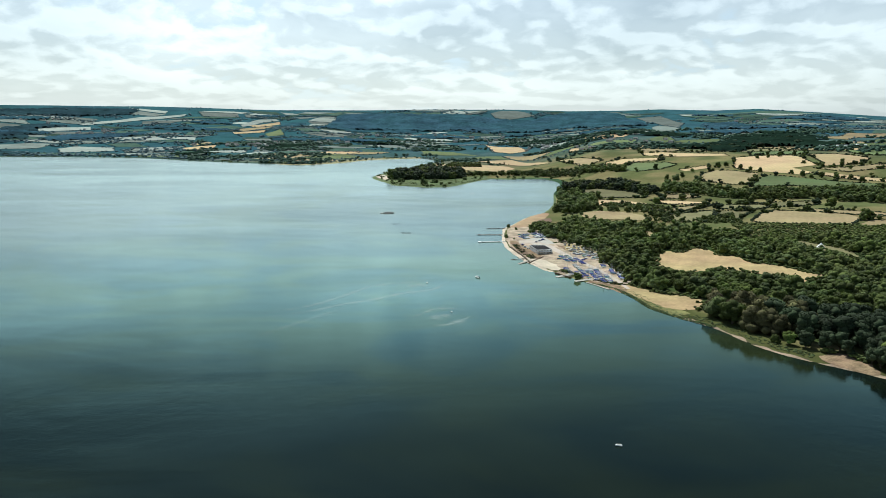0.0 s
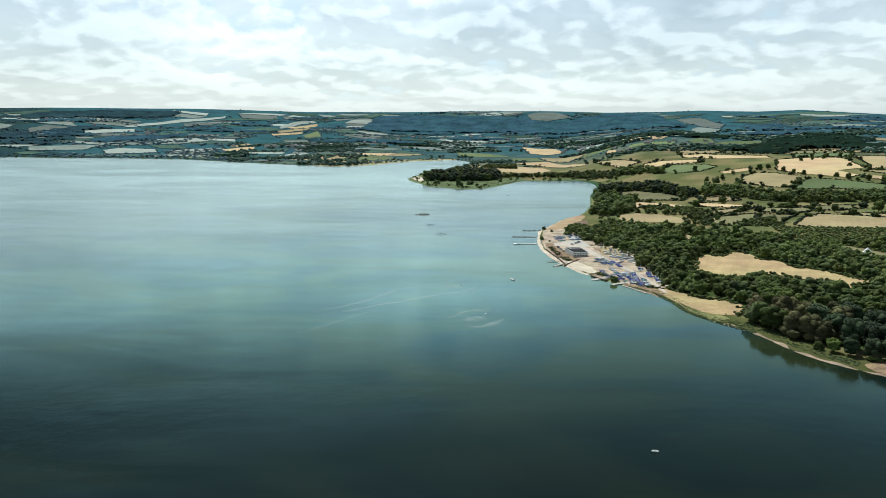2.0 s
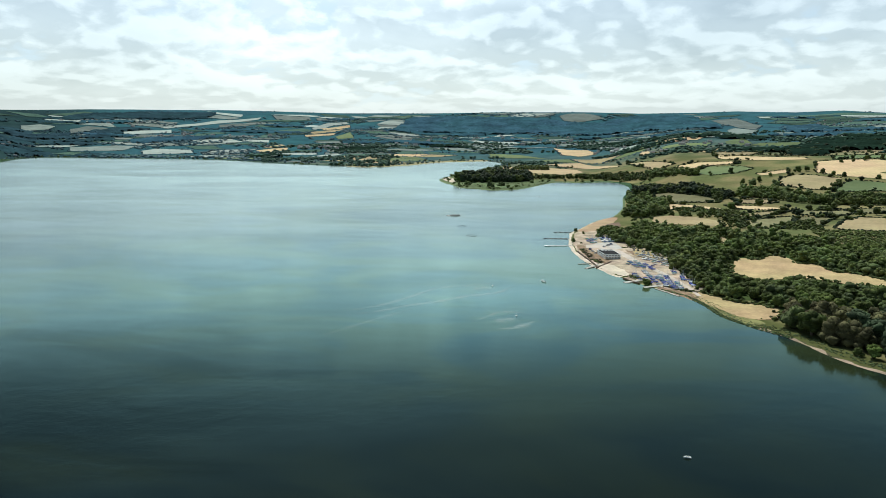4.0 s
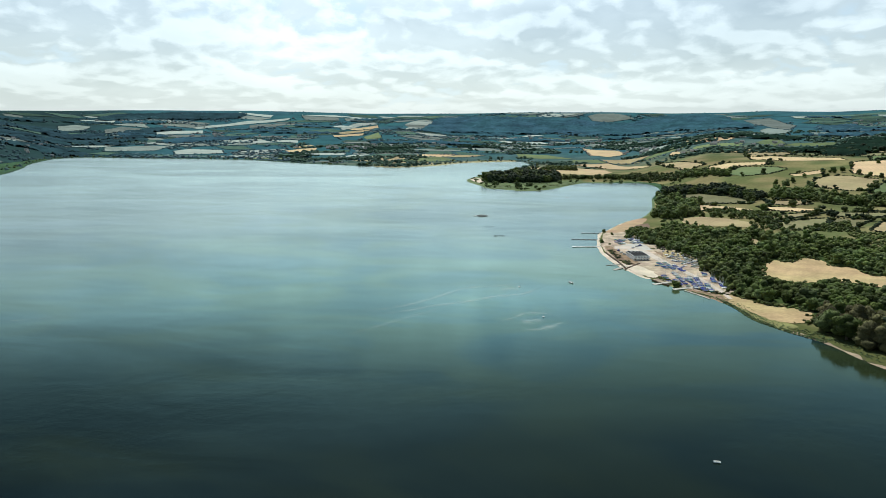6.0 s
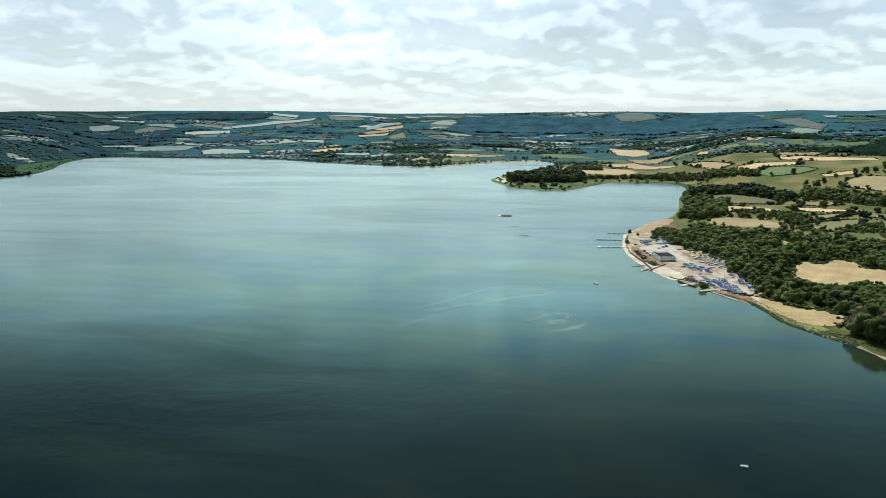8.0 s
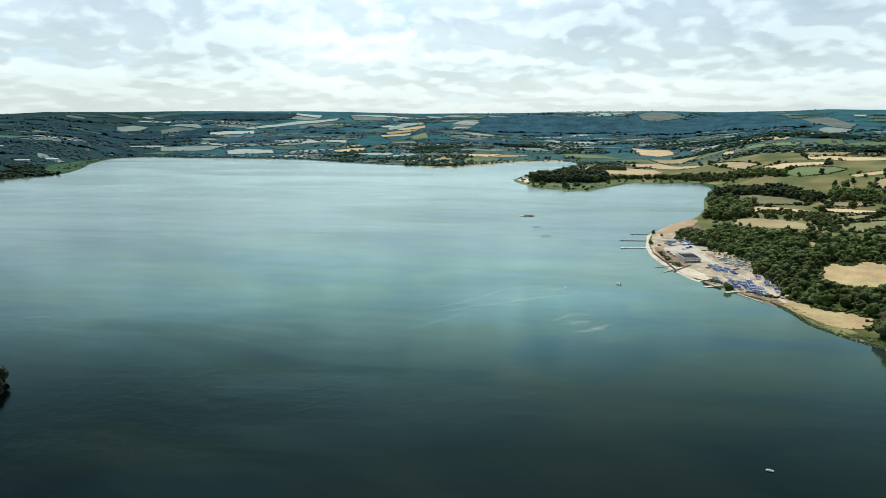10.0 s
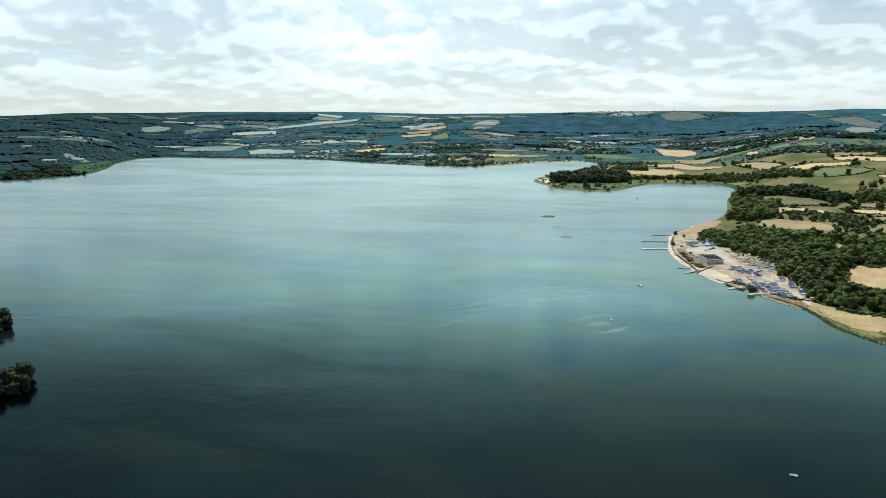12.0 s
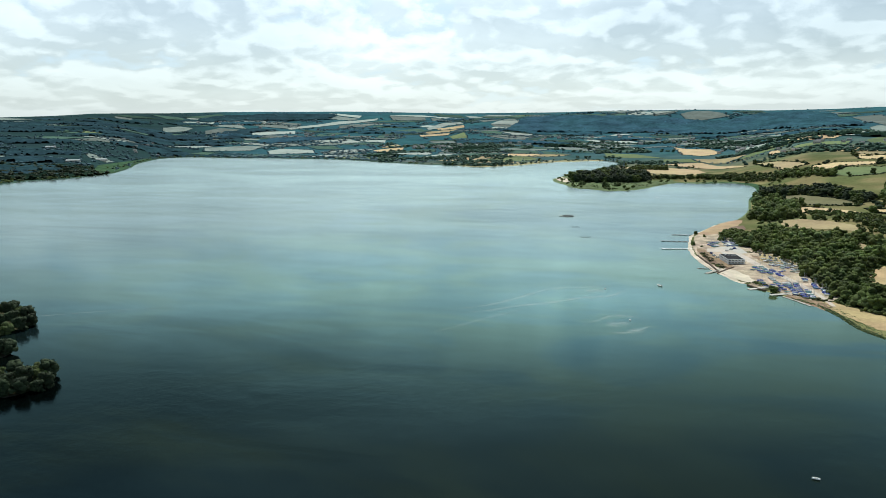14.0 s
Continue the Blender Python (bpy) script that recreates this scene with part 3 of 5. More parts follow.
field([(111, 2281), (236, 2430), (307, 1994), (255, 2032), (197, 2114)], STRAW, STRAW_LABEL)
field([(-88, 2759), (33, 2716), (135, 2568), (11, 2615), (-75, 2669)], GREEN, GREEN_LABEL, False)
field([(690, 2384), (827, 2606), (778, 2360), (708, 2285)], GREEN, GREEN_LABEL)
field([(1238, 2316), (1606, 2799), (1811, 2768), (1714, 2619), (1285, 2235)], DRY, DRY_LABEL)
GREY_LABEL, PALE_LABEL = "grey-green hillside pasture, cloud shade and haze in its colour", "pale mown hay meadow on the hillside, greyed for haze"
HILLS = len(FIELDS)
field([(-1500, 1700), (-1600, 1838), (-1705, 2054), (-1850, 2400), (-1830, 2415), (-1660, 2090), (-1530, 1900), (-1395, 1665), (-1372, 1580)], MARSH_DARK, "green marshy point on the western shore", False)
field([(-1106, 3835), (-1075, 4073), (-971, 4113), (-942, 4043), (-1026, 3944), (-1064, 3738)], PALE_FIELD, PALE_LABEL)
field([(-1060, 3834), (-928, 3996), (-900, 3901), (-1008, 3753)], STRAW, STRAW_LABEL)
field([(-1079, 3637), (-1001, 3726), (-922, 3824), (-910, 3602), (-1008, 3539)], DRY, DRY_LABEL)
field([(-1046, 3494), (-900, 3561), (-887, 3486), (-1008, 3393)], STRAW, STRAW_LABEL)
field([(-868, 3411), (-830, 3594), (-762, 3367), (-833, 3347)], GREEN, GREEN_LABEL)
field([(-1084, 2992), (-1035, 3100), (-1007, 3067), (-1049, 2961)], DRY, DRY_LABEL)
field([(-1084, 2905), (-1032, 2945), (-962, 2972), (-948, 2905), (-1038, 2830)], STRAW, STRAW_LABEL)
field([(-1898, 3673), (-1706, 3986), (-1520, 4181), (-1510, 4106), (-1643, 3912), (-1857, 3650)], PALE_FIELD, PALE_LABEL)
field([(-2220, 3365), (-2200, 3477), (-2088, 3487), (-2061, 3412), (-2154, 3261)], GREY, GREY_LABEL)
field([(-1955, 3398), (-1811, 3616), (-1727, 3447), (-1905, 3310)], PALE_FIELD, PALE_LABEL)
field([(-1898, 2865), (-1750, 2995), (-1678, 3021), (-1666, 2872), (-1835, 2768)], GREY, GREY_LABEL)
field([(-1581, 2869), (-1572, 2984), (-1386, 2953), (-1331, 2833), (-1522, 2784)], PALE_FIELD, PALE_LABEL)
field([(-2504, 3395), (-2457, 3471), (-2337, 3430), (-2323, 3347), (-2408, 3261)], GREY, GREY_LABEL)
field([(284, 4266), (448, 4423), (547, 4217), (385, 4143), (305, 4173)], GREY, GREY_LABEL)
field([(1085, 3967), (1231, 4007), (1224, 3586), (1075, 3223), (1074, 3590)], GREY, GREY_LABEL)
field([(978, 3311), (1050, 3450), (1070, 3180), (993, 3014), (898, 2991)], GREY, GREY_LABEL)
OWN = len(FIELDS)

SCARP_WOOD = [(-660, 3640), (-610, 4264), (-293, 4330), (51, 4300), (282, 4149), (509, 4101), (717, 4230), (1044, 4230), (1010, 3480), (760, 3500), (638, 3702),
              (430, 3690), (226, 3745), (-75, 3746), (-325, 3861)]
EAST_WOOD = [(698, 1901), (767, 1812), (892, 1977), (1121, 2095), (1214, 2307), (999, 2414), (811, 2189)]
WEST_WOOD = [(-1451, 1341), (-1384, 1373), (-1364, 1516), (-1364, 1597), (-1511, 1783), (-1629, 1720), (-1800, 1575)]


tagged(field([(-121, 1560), (-116, 1490), (-98, 1425), (-20, 1412), (15, 1428), (60, 1530), (105, 1625), (100, 1665), (40, 1610), (20, 1575), (-56, 1545)], MARSH, "green reedy marsh in front of a dark wood", False), category="marsh")
tagged(field([(-163, 1672), (-152, 1715), (-132, 1660), (-120, 1590), (-130, 1556), (-150, 1610)], SAND, "low pale gravel spit at the headland's tip", False), category="spit")


def far_fields():
    """The patchwork of small fields over the valley and the long slope."""
    g = np.random.RandomState(11)
    du, dv = 180.0, 100.0
    corners = {}

    def corner(i, j):
        if (i, j) not in corners:
            u, v = (i + 0.5 * (j % 2)) * du + g.uniform(-70, 70), j * dv + g.uniform(-34, 34)
            a = 0.12 + 0.25 * math.sin(u / 900)
            corners[i, j] = np.array((u * math.cos(a) - v * math.sin(a) * 0.3, v + u * math.sin(a) * 0.3))
        return corners[i, j]

    cells = [(i, j) for j in range(11, 48) for i in range(-24, 19)]
    for i, j in cells:
        quad = np.array([corner(i, j), corner(i + 1, j), corner(i + 1, j + 1) if j % 2 else corner(i + 1, j + 1) * 1.0, corner(i, j + 1)])
        c = quad.mean(0)
        r, az = math.hypot(*c), math.degrees(math.atan2(c[0], c[1]))
        if r > 4560 or az < -56 or az > 38 or g.rand() < 0.16:
            continue
        if off_shore(quad[:, 0], quad[:, 1]).min() < 14 or (az > 8 and r < 1750) or (-6 < az < 9 and r < 2050):
            continue
        probe = np.r_[quad, [c]]
        if any(inside_of(probe[:, 0], probe[:, 1], f).any() for f, _ in FIELDS[:OWN]) or any(inside_of([c[0]], [c[1]], w)[0] for w in (SCARP_WOOD, EAST_WOOD, WEST_WOOD)):
            continue
        if any(inside_of(f[:, 0], f[:, 1], quad).any() for f, _ in FIELDS[:OWN]):
            continue
        # fields outside the sunny part take the colours that carry cloud shade
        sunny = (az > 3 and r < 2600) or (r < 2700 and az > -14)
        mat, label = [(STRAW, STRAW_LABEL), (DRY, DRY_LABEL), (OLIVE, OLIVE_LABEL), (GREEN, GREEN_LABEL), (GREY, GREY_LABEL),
                      (SLATE_GREEN, "dull green hillside pasture, shade in its colour, between dark hedges"), (PALE_FIELD, PALE_LABEL)][
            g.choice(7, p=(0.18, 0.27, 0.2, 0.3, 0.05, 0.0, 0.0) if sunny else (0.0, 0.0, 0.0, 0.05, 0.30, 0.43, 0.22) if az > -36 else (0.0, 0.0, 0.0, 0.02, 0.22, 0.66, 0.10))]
        if az < -35 and g.rand() < (0.8 if r < 3350 else 0.3):
            continue
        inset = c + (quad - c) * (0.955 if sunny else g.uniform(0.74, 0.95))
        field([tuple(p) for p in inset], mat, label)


far_fields()

# ---- trees ----
def crown(seed, lobes, level, leaves, spread=0.62, leaf=0.16, tall=1.0, low=0.35, puff=(0.17, 0.27)):
    """A lumpy crown with sprays of leaves round it, one wide and one high, standing on z = 0."""
    g = np.random.RandomState(seed)
    verts, tris, count = [], [], 0
    v0, t0 = ICO[level]
    middles = []
    for n in range(lobes):
        a, h = n * 2.4 + g.uniform(-0.5, 0.5), g.uniform(0, 1)
        d = spread * 0.5 * math.sqrt(g.uniform(0.05, 1)) * (1 - 0.45 * h)
        c = np.array((d * math.cos(a), d * math.sin(a), (low + (0.80 - low) * h) * tall))
        rad = g.uniform(*puff) * (1.25 if lobes < 5 else 1)
        if lobes > 8 and n == 0:                         # the heart of the crown, which fills the gaps
            c, rad = np.array((0, 0, (low + 0.80) * 0.46 * tall)), 0.30
        bump = 1 + 0.16 * np.sin(v0 @ g.normal(size=3) * 5 + g.uniform(0, 6)) + 0.10 * np.sin(v0 @ g.normal(size=3) * 9)
        verts.append(v0 * bump[:, None] * rad * (1, 1, 0.9) + c)
        tris.append(t0 + count)
        count += len(v0)
        middles.append((c, rad))
    for n in range(leaves):
        c, rad = middles[g.randint(lobes)]
        d = g.normal(size=3)
        d[2] = abs(d[2]) * 0.8 + d[2] * 0.2
        d /= np.linalg.norm(d)
        p = c + d * rad * g.uniform(0.9, 1.22) * (1, 1, 0.9)
        u = np.cross(d + 0.5 * g.normal(size=3), g.normal(size=3))
        u /= np.linalg.norm(u)
        w = np.cross(u, d + 0.7 * g.normal(size=3))
        w /= np.linalg.norm(w)
        size = leaf * g.uniform(0.5, 1.0) * 0.5
        verts.append(np.array([p - u * size, p - w * size * 0.7 + d * size * 0.3, p + u * size, p + w * size * 0.7 + d * size * 0.3]))
        tris.append(np.array([(0, 1, 2), (0, 2, 3)]) + count)
        count += 4
    return np.concatenate(verts), np.concatenate(tris)


def tree_kind(seed, leaf_mat, tall):
    """Meshes for one kind of tree: trunk with limbs, and crown; about 10 m wide."""
    v, t = crown(seed, 16, 2, 480, tall=tall, spread=0.78, low=0.16, leaf=0.10, puff=(0.11, 0.20))
    v = v * (10.5, 10.5, 10.0)
    g = np.random.RandomState(seed)
    bm = bmesh.new()
    rod(bm, (0, 0, -0.6), (0.1, 0, 3.6 * tall), 0.42, 0.26)
    for n in range(4):
        a = n * 1.6 + g.uniform(0, 0.8)
        rod(bm, (0.08, 0, 2.6 * tall), (1.9 * math.cos(a), 1.9 * math.sin(a), 5.4 * tall), 0.2, 0.07, 6)
    me = bpy.data.meshes.new("trunk")
    bm.to_mesh(me), bm.free()
    me.materials.append(BARK)
    return me, mesh_from("crown", v, t, leaf_mat, smooth_shade=True)


KINDS = [tree_kind(21, LEAF, 1.0), tree_kind(22, LEAF, 0.92), tree_kind(23, LEAF, 1.1), tree_kind(24, LEAF_PALE, 0.9), tree_kind(25, LEAF_BROWN, 0.95), tree_kind(26, LEAF_PALE, 0.8), tree_kind(27, LEAF_DARK, 1.1)]
TREE_LABELS = ["broad dark green oak in full summer leaf", "rounded dark green tree in full leaf", "tall dark green tree in full leaf",
               "grey-green willow in full leaf", "brown-tinged tree with drought-dried leaves", "low pale green bushy willow", "very dark green tree with darkened leaves near the shore"]


def tree(x, y, size, kind, group, g, sink=0.0):
    top = tagged(new("tree"), TREE_LABELS[kind], "tree", group)
    trunk, leaves = KINDS[kind]
    top.matrix_basis = pose(x, y, float(ground_at(x, y)[0]) - sink, 0, 0, g.uniform(0, 360)) @ Matrix.Diagonal((size * g.uniform(0.9, 1.1), size, size * g.uniform(0.9, 1.1), 1))
    for name, data in (("trunk", trunk), ("crown", leaves)):
        ob = new(name, data)
        ob.parent = top
    return top


LOW = [crown(40 + n, 12, 2, 120, spread=0.82, leaf=0.14, low=0.14, puff=(0.12, 0.22)) for n in range(8)]
MID = [crown(50 + n, 10, 1, 64, spread=0.82, leaf=0.17, low=0.14, puff=(0.13, 0.23)) for n in range(8)]
TINY = [crown(60 + n, 3, 1, 10, spread=0.8, leaf=0.4, low=0.12) for n in range(6)]
FARTREE = [crown(100 + n, 2, 1, 0, spread=0.6, low=0.12) for n in range(6)]
PUFF = [crown(120 + n, 1, 1, 0, spread=0.1, low=0.1) for n in range(5)]
BUSH = [crown(80 + n, 2, 1, 3, spread=0.7, leaf=0.4, low=0.1) for n in range(5)]


def woodland(name, places, shapes, mats, label, category, seed, sink=0.08):
    """Many trees or bushes in one mesh. places: x, y, width, height."""
    g = np.random.RandomState(seed)
    places = np.asarray(places, float)
    z = ground_at(places[:, 0], places[:, 1])
    verts, tris, index, count = [], [], [], 0
    for (x, y, w, h), base in zip(places, z):
        v, t = shapes[g.randint(len(shapes))]
        a = g.uniform(0, 6.28)
        c, s = math.cos(a) * w, math.sin(a) * w
        verts.append(np.stack([x + v[:, 0] * c - v[:, 1] * s, y + v[:, 0] * s + v[:, 1] * c, base + (v[:, 2] - sink) * h], 1))
        tris.append(t + count)
        count += len(v)
        index.append(np.full(len(t), g.randint(len(mats)) if len(mats) > 1 else 0))
    me = mesh_from(name, np.concatenate(verts), np.concatenate(tris), mats, np.concatenate(index), smooth_shade=True)
    return tagged(new(name, me), label, category, kind="stuff")


def scattered(line, gap, g, tries=40):
    """Places about gap metres apart inside an outline."""
    line = np.array(line, float)
    lo, hi = line.min(0), line.max(0)
    area = (hi - lo).prod()
    grid, out = {}, []
    p = g.uniform(lo, hi, size=(int(area / gap ** 2 * 3.2), 2))
    p = p[inside_of(p[:, 0], p[:, 1], line)]
    for x, y in p:
        i, j = int(x // gap), int(y // gap)
        near = [q for a in (-1, 0, 1) for b in (-1, 0, 1) for q in grid.get((i + a, j + b), ())]
        if all((x - qx) ** 2 + (y - qy) ** 2 > (0.8 * gap) ** 2 for qx, qy in near):
            grid.setdefault((i, j), []).append((x, y))
            out.append((x, y))
    return np.array(out)


def not_in(p, outlines, margin=0.0):
    keep = np.ones(len(p), bool)
    for f in outlines:
        keep &= from_line(p[:, 0], p[:, 1], np.array(f, float)) > margin
    return p[keep]


SCRUB = [(352, 845), (620, 845), (580, 722), (440, 728), (395, 742), (340, 765)]


def canopy(line, clear, mat, label, seed, step=11.0, tall=10.0):
    """The closed roof of a far wood: one uneven sheet of crowns that comes down to the ground at its edges."""
    line = np.array(line, float)
    lo, hi = line.min(0) - step, line.max(0) + step
    x, y = np.meshgrid(np.arange(lo[0], hi[0], step), np.arange(lo[1], hi[1], step))
    g = np.random.RandomState(seed)
    x, y = x + g.uniform(-0.3, 0.3, x.shape) * step, y + g.uniform(-0.3, 0.3, x.shape) * step
    deep = -from_line(x, y, line)
    for f in clear:
        deep = np.minimum(deep, from_line(x, y, np.array(f, float)))
    deep = deep + 9 * ripple(x, y, 60, seed)
    z = ground_at(x.ravel(), y.ravel()).reshape(x.shape) + np.clip(deep * 0.9 + 2, -1, tall) + 2.2 * ripple(x, y, 30, seed + 1) + g.uniform(-2.0, 2.0, x.shape)
    k = x.shape[1]
    i, j = np.meshgrid(np.arange(x.shape[0] - 1), np.arange(k - 1), indexing="ij")
    p = (i * k + j)[(deep[:-1, :-1] > -4) & (deep[1:, 1:] > -4) & (deep[1:, :-1] > -4) & (deep[:-1, 1:] > -4)]
    me = mesh_from("far_canopy", np.stack([x, y, z], -1).reshape(-1, 3), np.concatenate([np.c_[p, p + 1, p + k + 1], np.c_[p, p + k + 1, p + k]]), mat, smooth_shade=True)
    tagged(new("far_canopy", me), label, "woodland", kind="stuff")


def plant_woods():
    g = np.random.RandomState(5)
    clear = [f for f, _ in FIELDS[:MIDDLE + 12]]
    p = not_in(scattered(WOOD, 8.0, g), clear, 3.0)
    p = not_in(p, [SCRUB])
    for tall in (3, 5):                               # low growth only on the near side of the glades
        lift = EYE / (EYE - tall)
        p = p[~np.any([inside_of(p[:, 0] * lift, p[:, 1] * lift, f) for f in (clear[GLADE], clear[GLADE + 3])], axis=0)]
    p = p[np.hypot(p[:, 0] - 370, p[:, 1] - 668) > 24]
    low = not_in(scattered(SCRUB, 4.6, g), clear, 1.0)
    low = low[np.hypot(low[:, 0] - 376, low[:, 1] - 681) > 9]
    w = g.uniform(4.2, 7.0, len(low))
    woodland("scrub", np.c_[low, w, w * g.uniform(0.55, 0.8, len(low))], BUSH, [SCRUB_LEAF, LEAF, SCRUB_LEAF], "low green thicket of young scrub", "scrub", 7)
    edge = []
    for f, _ in FIELDS[:MIDDLE]:
        for a, b in zip(f, np.roll(f, -1, 0)):
            edge.extend(a + (b - a) * g.rand(3, 1) + g.normal(0, 1.8, (3, 2)))
    edge = np.array(edge)
    edge = edge[(off_shore(edge[:, 0], edge[:, 1]) > 16) & (ripple(edge[:, 0], edge[:, 1], 22, 62) > -0.25)]
    w = g.uniform(1.6, 5.0, len(edge))
    woodland("glade_scrub", np.c_[edge, w, w * g.uniform(0.55, 0.9, len(edge))], BUSH, [LEAF, SCRUB_LEAF, LEAF_PALE], "low bushes round the woodland clearings", "bushes", 9)
    p = p[off_shore(p[:, 0], p[:, 1]) > 12]
    order = np.argsort(np.hypot(p[:, 0], p[:, 1] - 40))
    p = p[order]
    for n, (x, y) in enumerate(p[:180]):
        brown = inside_of([x], [y], [(176, 478), (215, 478), (226, 402), (205, 388), (188, 412)])[0] and g.rand() < 0.75
        # the nearest shore trees get the leaves darkened for shade
        kind = 4 if brown else 6 if x > 200 and y < 420 else int(g.choice([0, 1, 2, 3, 5], p=[0.32, 0.3, 0.18, 0.1, 0.1]))
        tree(x, y, g.uniform(0.85, 1.25) * (1.5 if n < 60 else 1.0), kind, "trees of the lakeside wood", g)
    rest = p[180:]
    size = g.uniform(8.5, 15.0, len(rest)) * (1 + 0.25 * ripple(rest[:, 0], rest[:, 1], 45, 61))
    tall = size * g.uniform(0.72, 1.02, len(rest))
    back = np.hypot(rest[:, 0], rest[:, 1]) > 690
    woodland("woodland", np.c_[rest, size, tall][back], MID, [LEAF, LEAF_PALE, LEAF, SCRUB_LEAF], "dense dark green wood behind the glades", "woodland", 8)
    rest, size, tall = rest[~back], size[~back], tall[~back]
    woodland("woodland", np.c_[rest, size, tall], LOW, [LEAF, LEAF_PALE, LEAF, SCRUB_LEAF, SCRUB_LEAF], "dense dark green broadleaf wood in summer leaf", "woodland", 6)
    belts = [([(203, 1239), (234, 1332), (290, 1293), (330, 1208), (344, 1168), (368, 1196), (374, 1222), (364, 1295), (347, 1352), (312, 1393), (249, 1422)], "dark belt of trees along the field edge"),
             ([(160, 990), (186, 1110), (205, 1225), (232, 1230), (245, 1130), (225, 1016), (180, 965)], "rounded clump of trees at the water's edge"),
             ([(459, 1136), (500, 1104), (602, 1108), (625, 1070), (690, 1049), (767, 1170), (696, 1195), (644, 1189), (557, 1209), (488, 1184)], "broad shelter belt of mixed trees"),
             ([(-121, 1571), (-56, 1539), (20, 1566), (50, 1633), (48, 1676), (8, 1749), (-13, 1818), (-64, 1768), (-115, 1681)], "dark wood covering the headland"),
             ([(21, 1654), (89, 1670), (158, 1687), (225, 1674), (317, 1590), (327, 1617), (296, 1695), (222, 1761), (133, 1713), (63, 1721)], "line of trees behind the bay"),
             ([(2, 2010), (105, 1980), (111, 2091), (26, 2125)], "trees standing in the fields of the headland"),
             ([(377, 1208), (423, 1177), (459, 1136), (493, 1197), (466, 1256), (410, 1275)], "shelter belt of mixed trees between fields"),
             ([(310, 1640), (386, 1497), (399, 1530), (330, 1680)], "row of trees at the head of the bay"),
             ([(262, 905), (320, 985), (318, 925), (285, 868)], "bushes and trees at the back of the wood"),
             ([(222, 1010), (295, 960), (290, 940), (225, 990)], "row of low trees between two fields")]
    for n, (line, label) in enumerate(belts):
        q = scattered(line, 9.5, g)
        q = q[off_shore(q[:, 0], q[:, 1]) > (2 if n == 1 else 5)]
        if n < 3 and n != 1:
            near = 1.012
            q = q[inside_of(q[:, 0] * near, q[:, 1] * near, line)]
        size = g.uniform(9, 15, len(q)) * (1.75 if n == 3 else 0.95 if n in (4, 5) else 0.7 if n > 7 else 1.25)
        woodland("tree_belt", np.c_[q, size, size * g.uniform(0.8, 1.05, len(q))], MID, [LEAF_DARK, LEAF_DARK, LEAF] if n in (0, 3) else [LEAF, LEAF_PALE, SCRUB_LEAF, LEAF], label, "trees", 30 + n)
    for n, (line, count) in enumerate((([(165, 975), (200, 965), (192, 905), (160, 905)], 9), ([(112, 868), (134, 866), (137, 832), (118, 822), (106, 836)], 26), ([(240, 1040), (300, 985), (335, 975), (320, 1005), (250, 1062)], 60),
                                       ([(262, 880), (330, 885), (395, 945), (372, 850), (255, 860)], 70))):
        q = scattered(line, 6.0, g)[:count]
        size = g.uniform(4.5, 9, len(q))
        woodland("bushes", np.c_[q, size, size * 0.8], MID, [LEAF, LEAF_PALE, SCRUB_LEAF], "scattered round bushes on rough pasture", "bushes", 40 + n)
    q = np.concatenate([np.c_[np.linspace(a, c, k), np.linspace(b, d, k)] + g.normal(0, 1.1, (k, 2)) for a, b, c, d, k in
                        ((75, 712, 78, 672, 22), (80, 660, 86, 640, 16), (101, 590, 116, 566, 26), (126, 549, 141, 533, 34), (118, 722, 131, 716, 8), (139, 690, 149, 662, 12))])
    q = np.concatenate([q, q + g.normal(0, 1.6, q.shape)])
    size = g.uniform(1.6, 3.8, len(q))
    woodland("yard_scrub", np.c_[q, size, size * 0.6], BUSH, [HEDGE, SCRUB_LEAF, LEAF_BROWN], "low brown and green scrub round the boat yard", "bushes", 48)
    for line, gap, label, seed in (([(-2500, 3700), (-2466, 3836), (-2158, 4066), (-1798, 4209), (-1793, 4057), (-1974, 3887), (-2209, 3811), (-2338, 3690)], 19, "dark wood along the western skyline", 53),
                                   ([(-2138, 3397), (-2002, 3543), (-1866, 3554), (-1879, 3320), (-2030, 3221)], 19, "dark wood on the western slope", 54),
                                   ([(1254, 3441), (1513, 3670), (1415, 3239), (1158, 3038)], 19, "dark wood in a fold of the eastern hills", 55),
                                   (SCARP_WOOD, 17, "wood over a long steep scarp, tinted blue for haze", 50), (EAST_WOOD, 15, "dark hillside wood between fields", 51),
                                   (WEST_WOOD, 12, "dark low wood behind a grassy lake shore", 52)):
        open_land = [f for f, _ in FIELDS[HILLS:OWN]]
        q = not_in(scattered(line, gap, g), open_land, 3.0)
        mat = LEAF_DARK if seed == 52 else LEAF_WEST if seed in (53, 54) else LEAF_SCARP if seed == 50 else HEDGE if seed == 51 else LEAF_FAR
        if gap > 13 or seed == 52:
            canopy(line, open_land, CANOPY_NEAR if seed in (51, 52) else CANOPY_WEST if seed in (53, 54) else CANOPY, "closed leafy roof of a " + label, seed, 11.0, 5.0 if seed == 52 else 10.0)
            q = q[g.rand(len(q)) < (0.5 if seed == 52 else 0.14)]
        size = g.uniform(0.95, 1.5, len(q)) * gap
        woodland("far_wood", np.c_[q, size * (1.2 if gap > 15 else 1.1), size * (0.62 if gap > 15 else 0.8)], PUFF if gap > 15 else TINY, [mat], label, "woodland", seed)


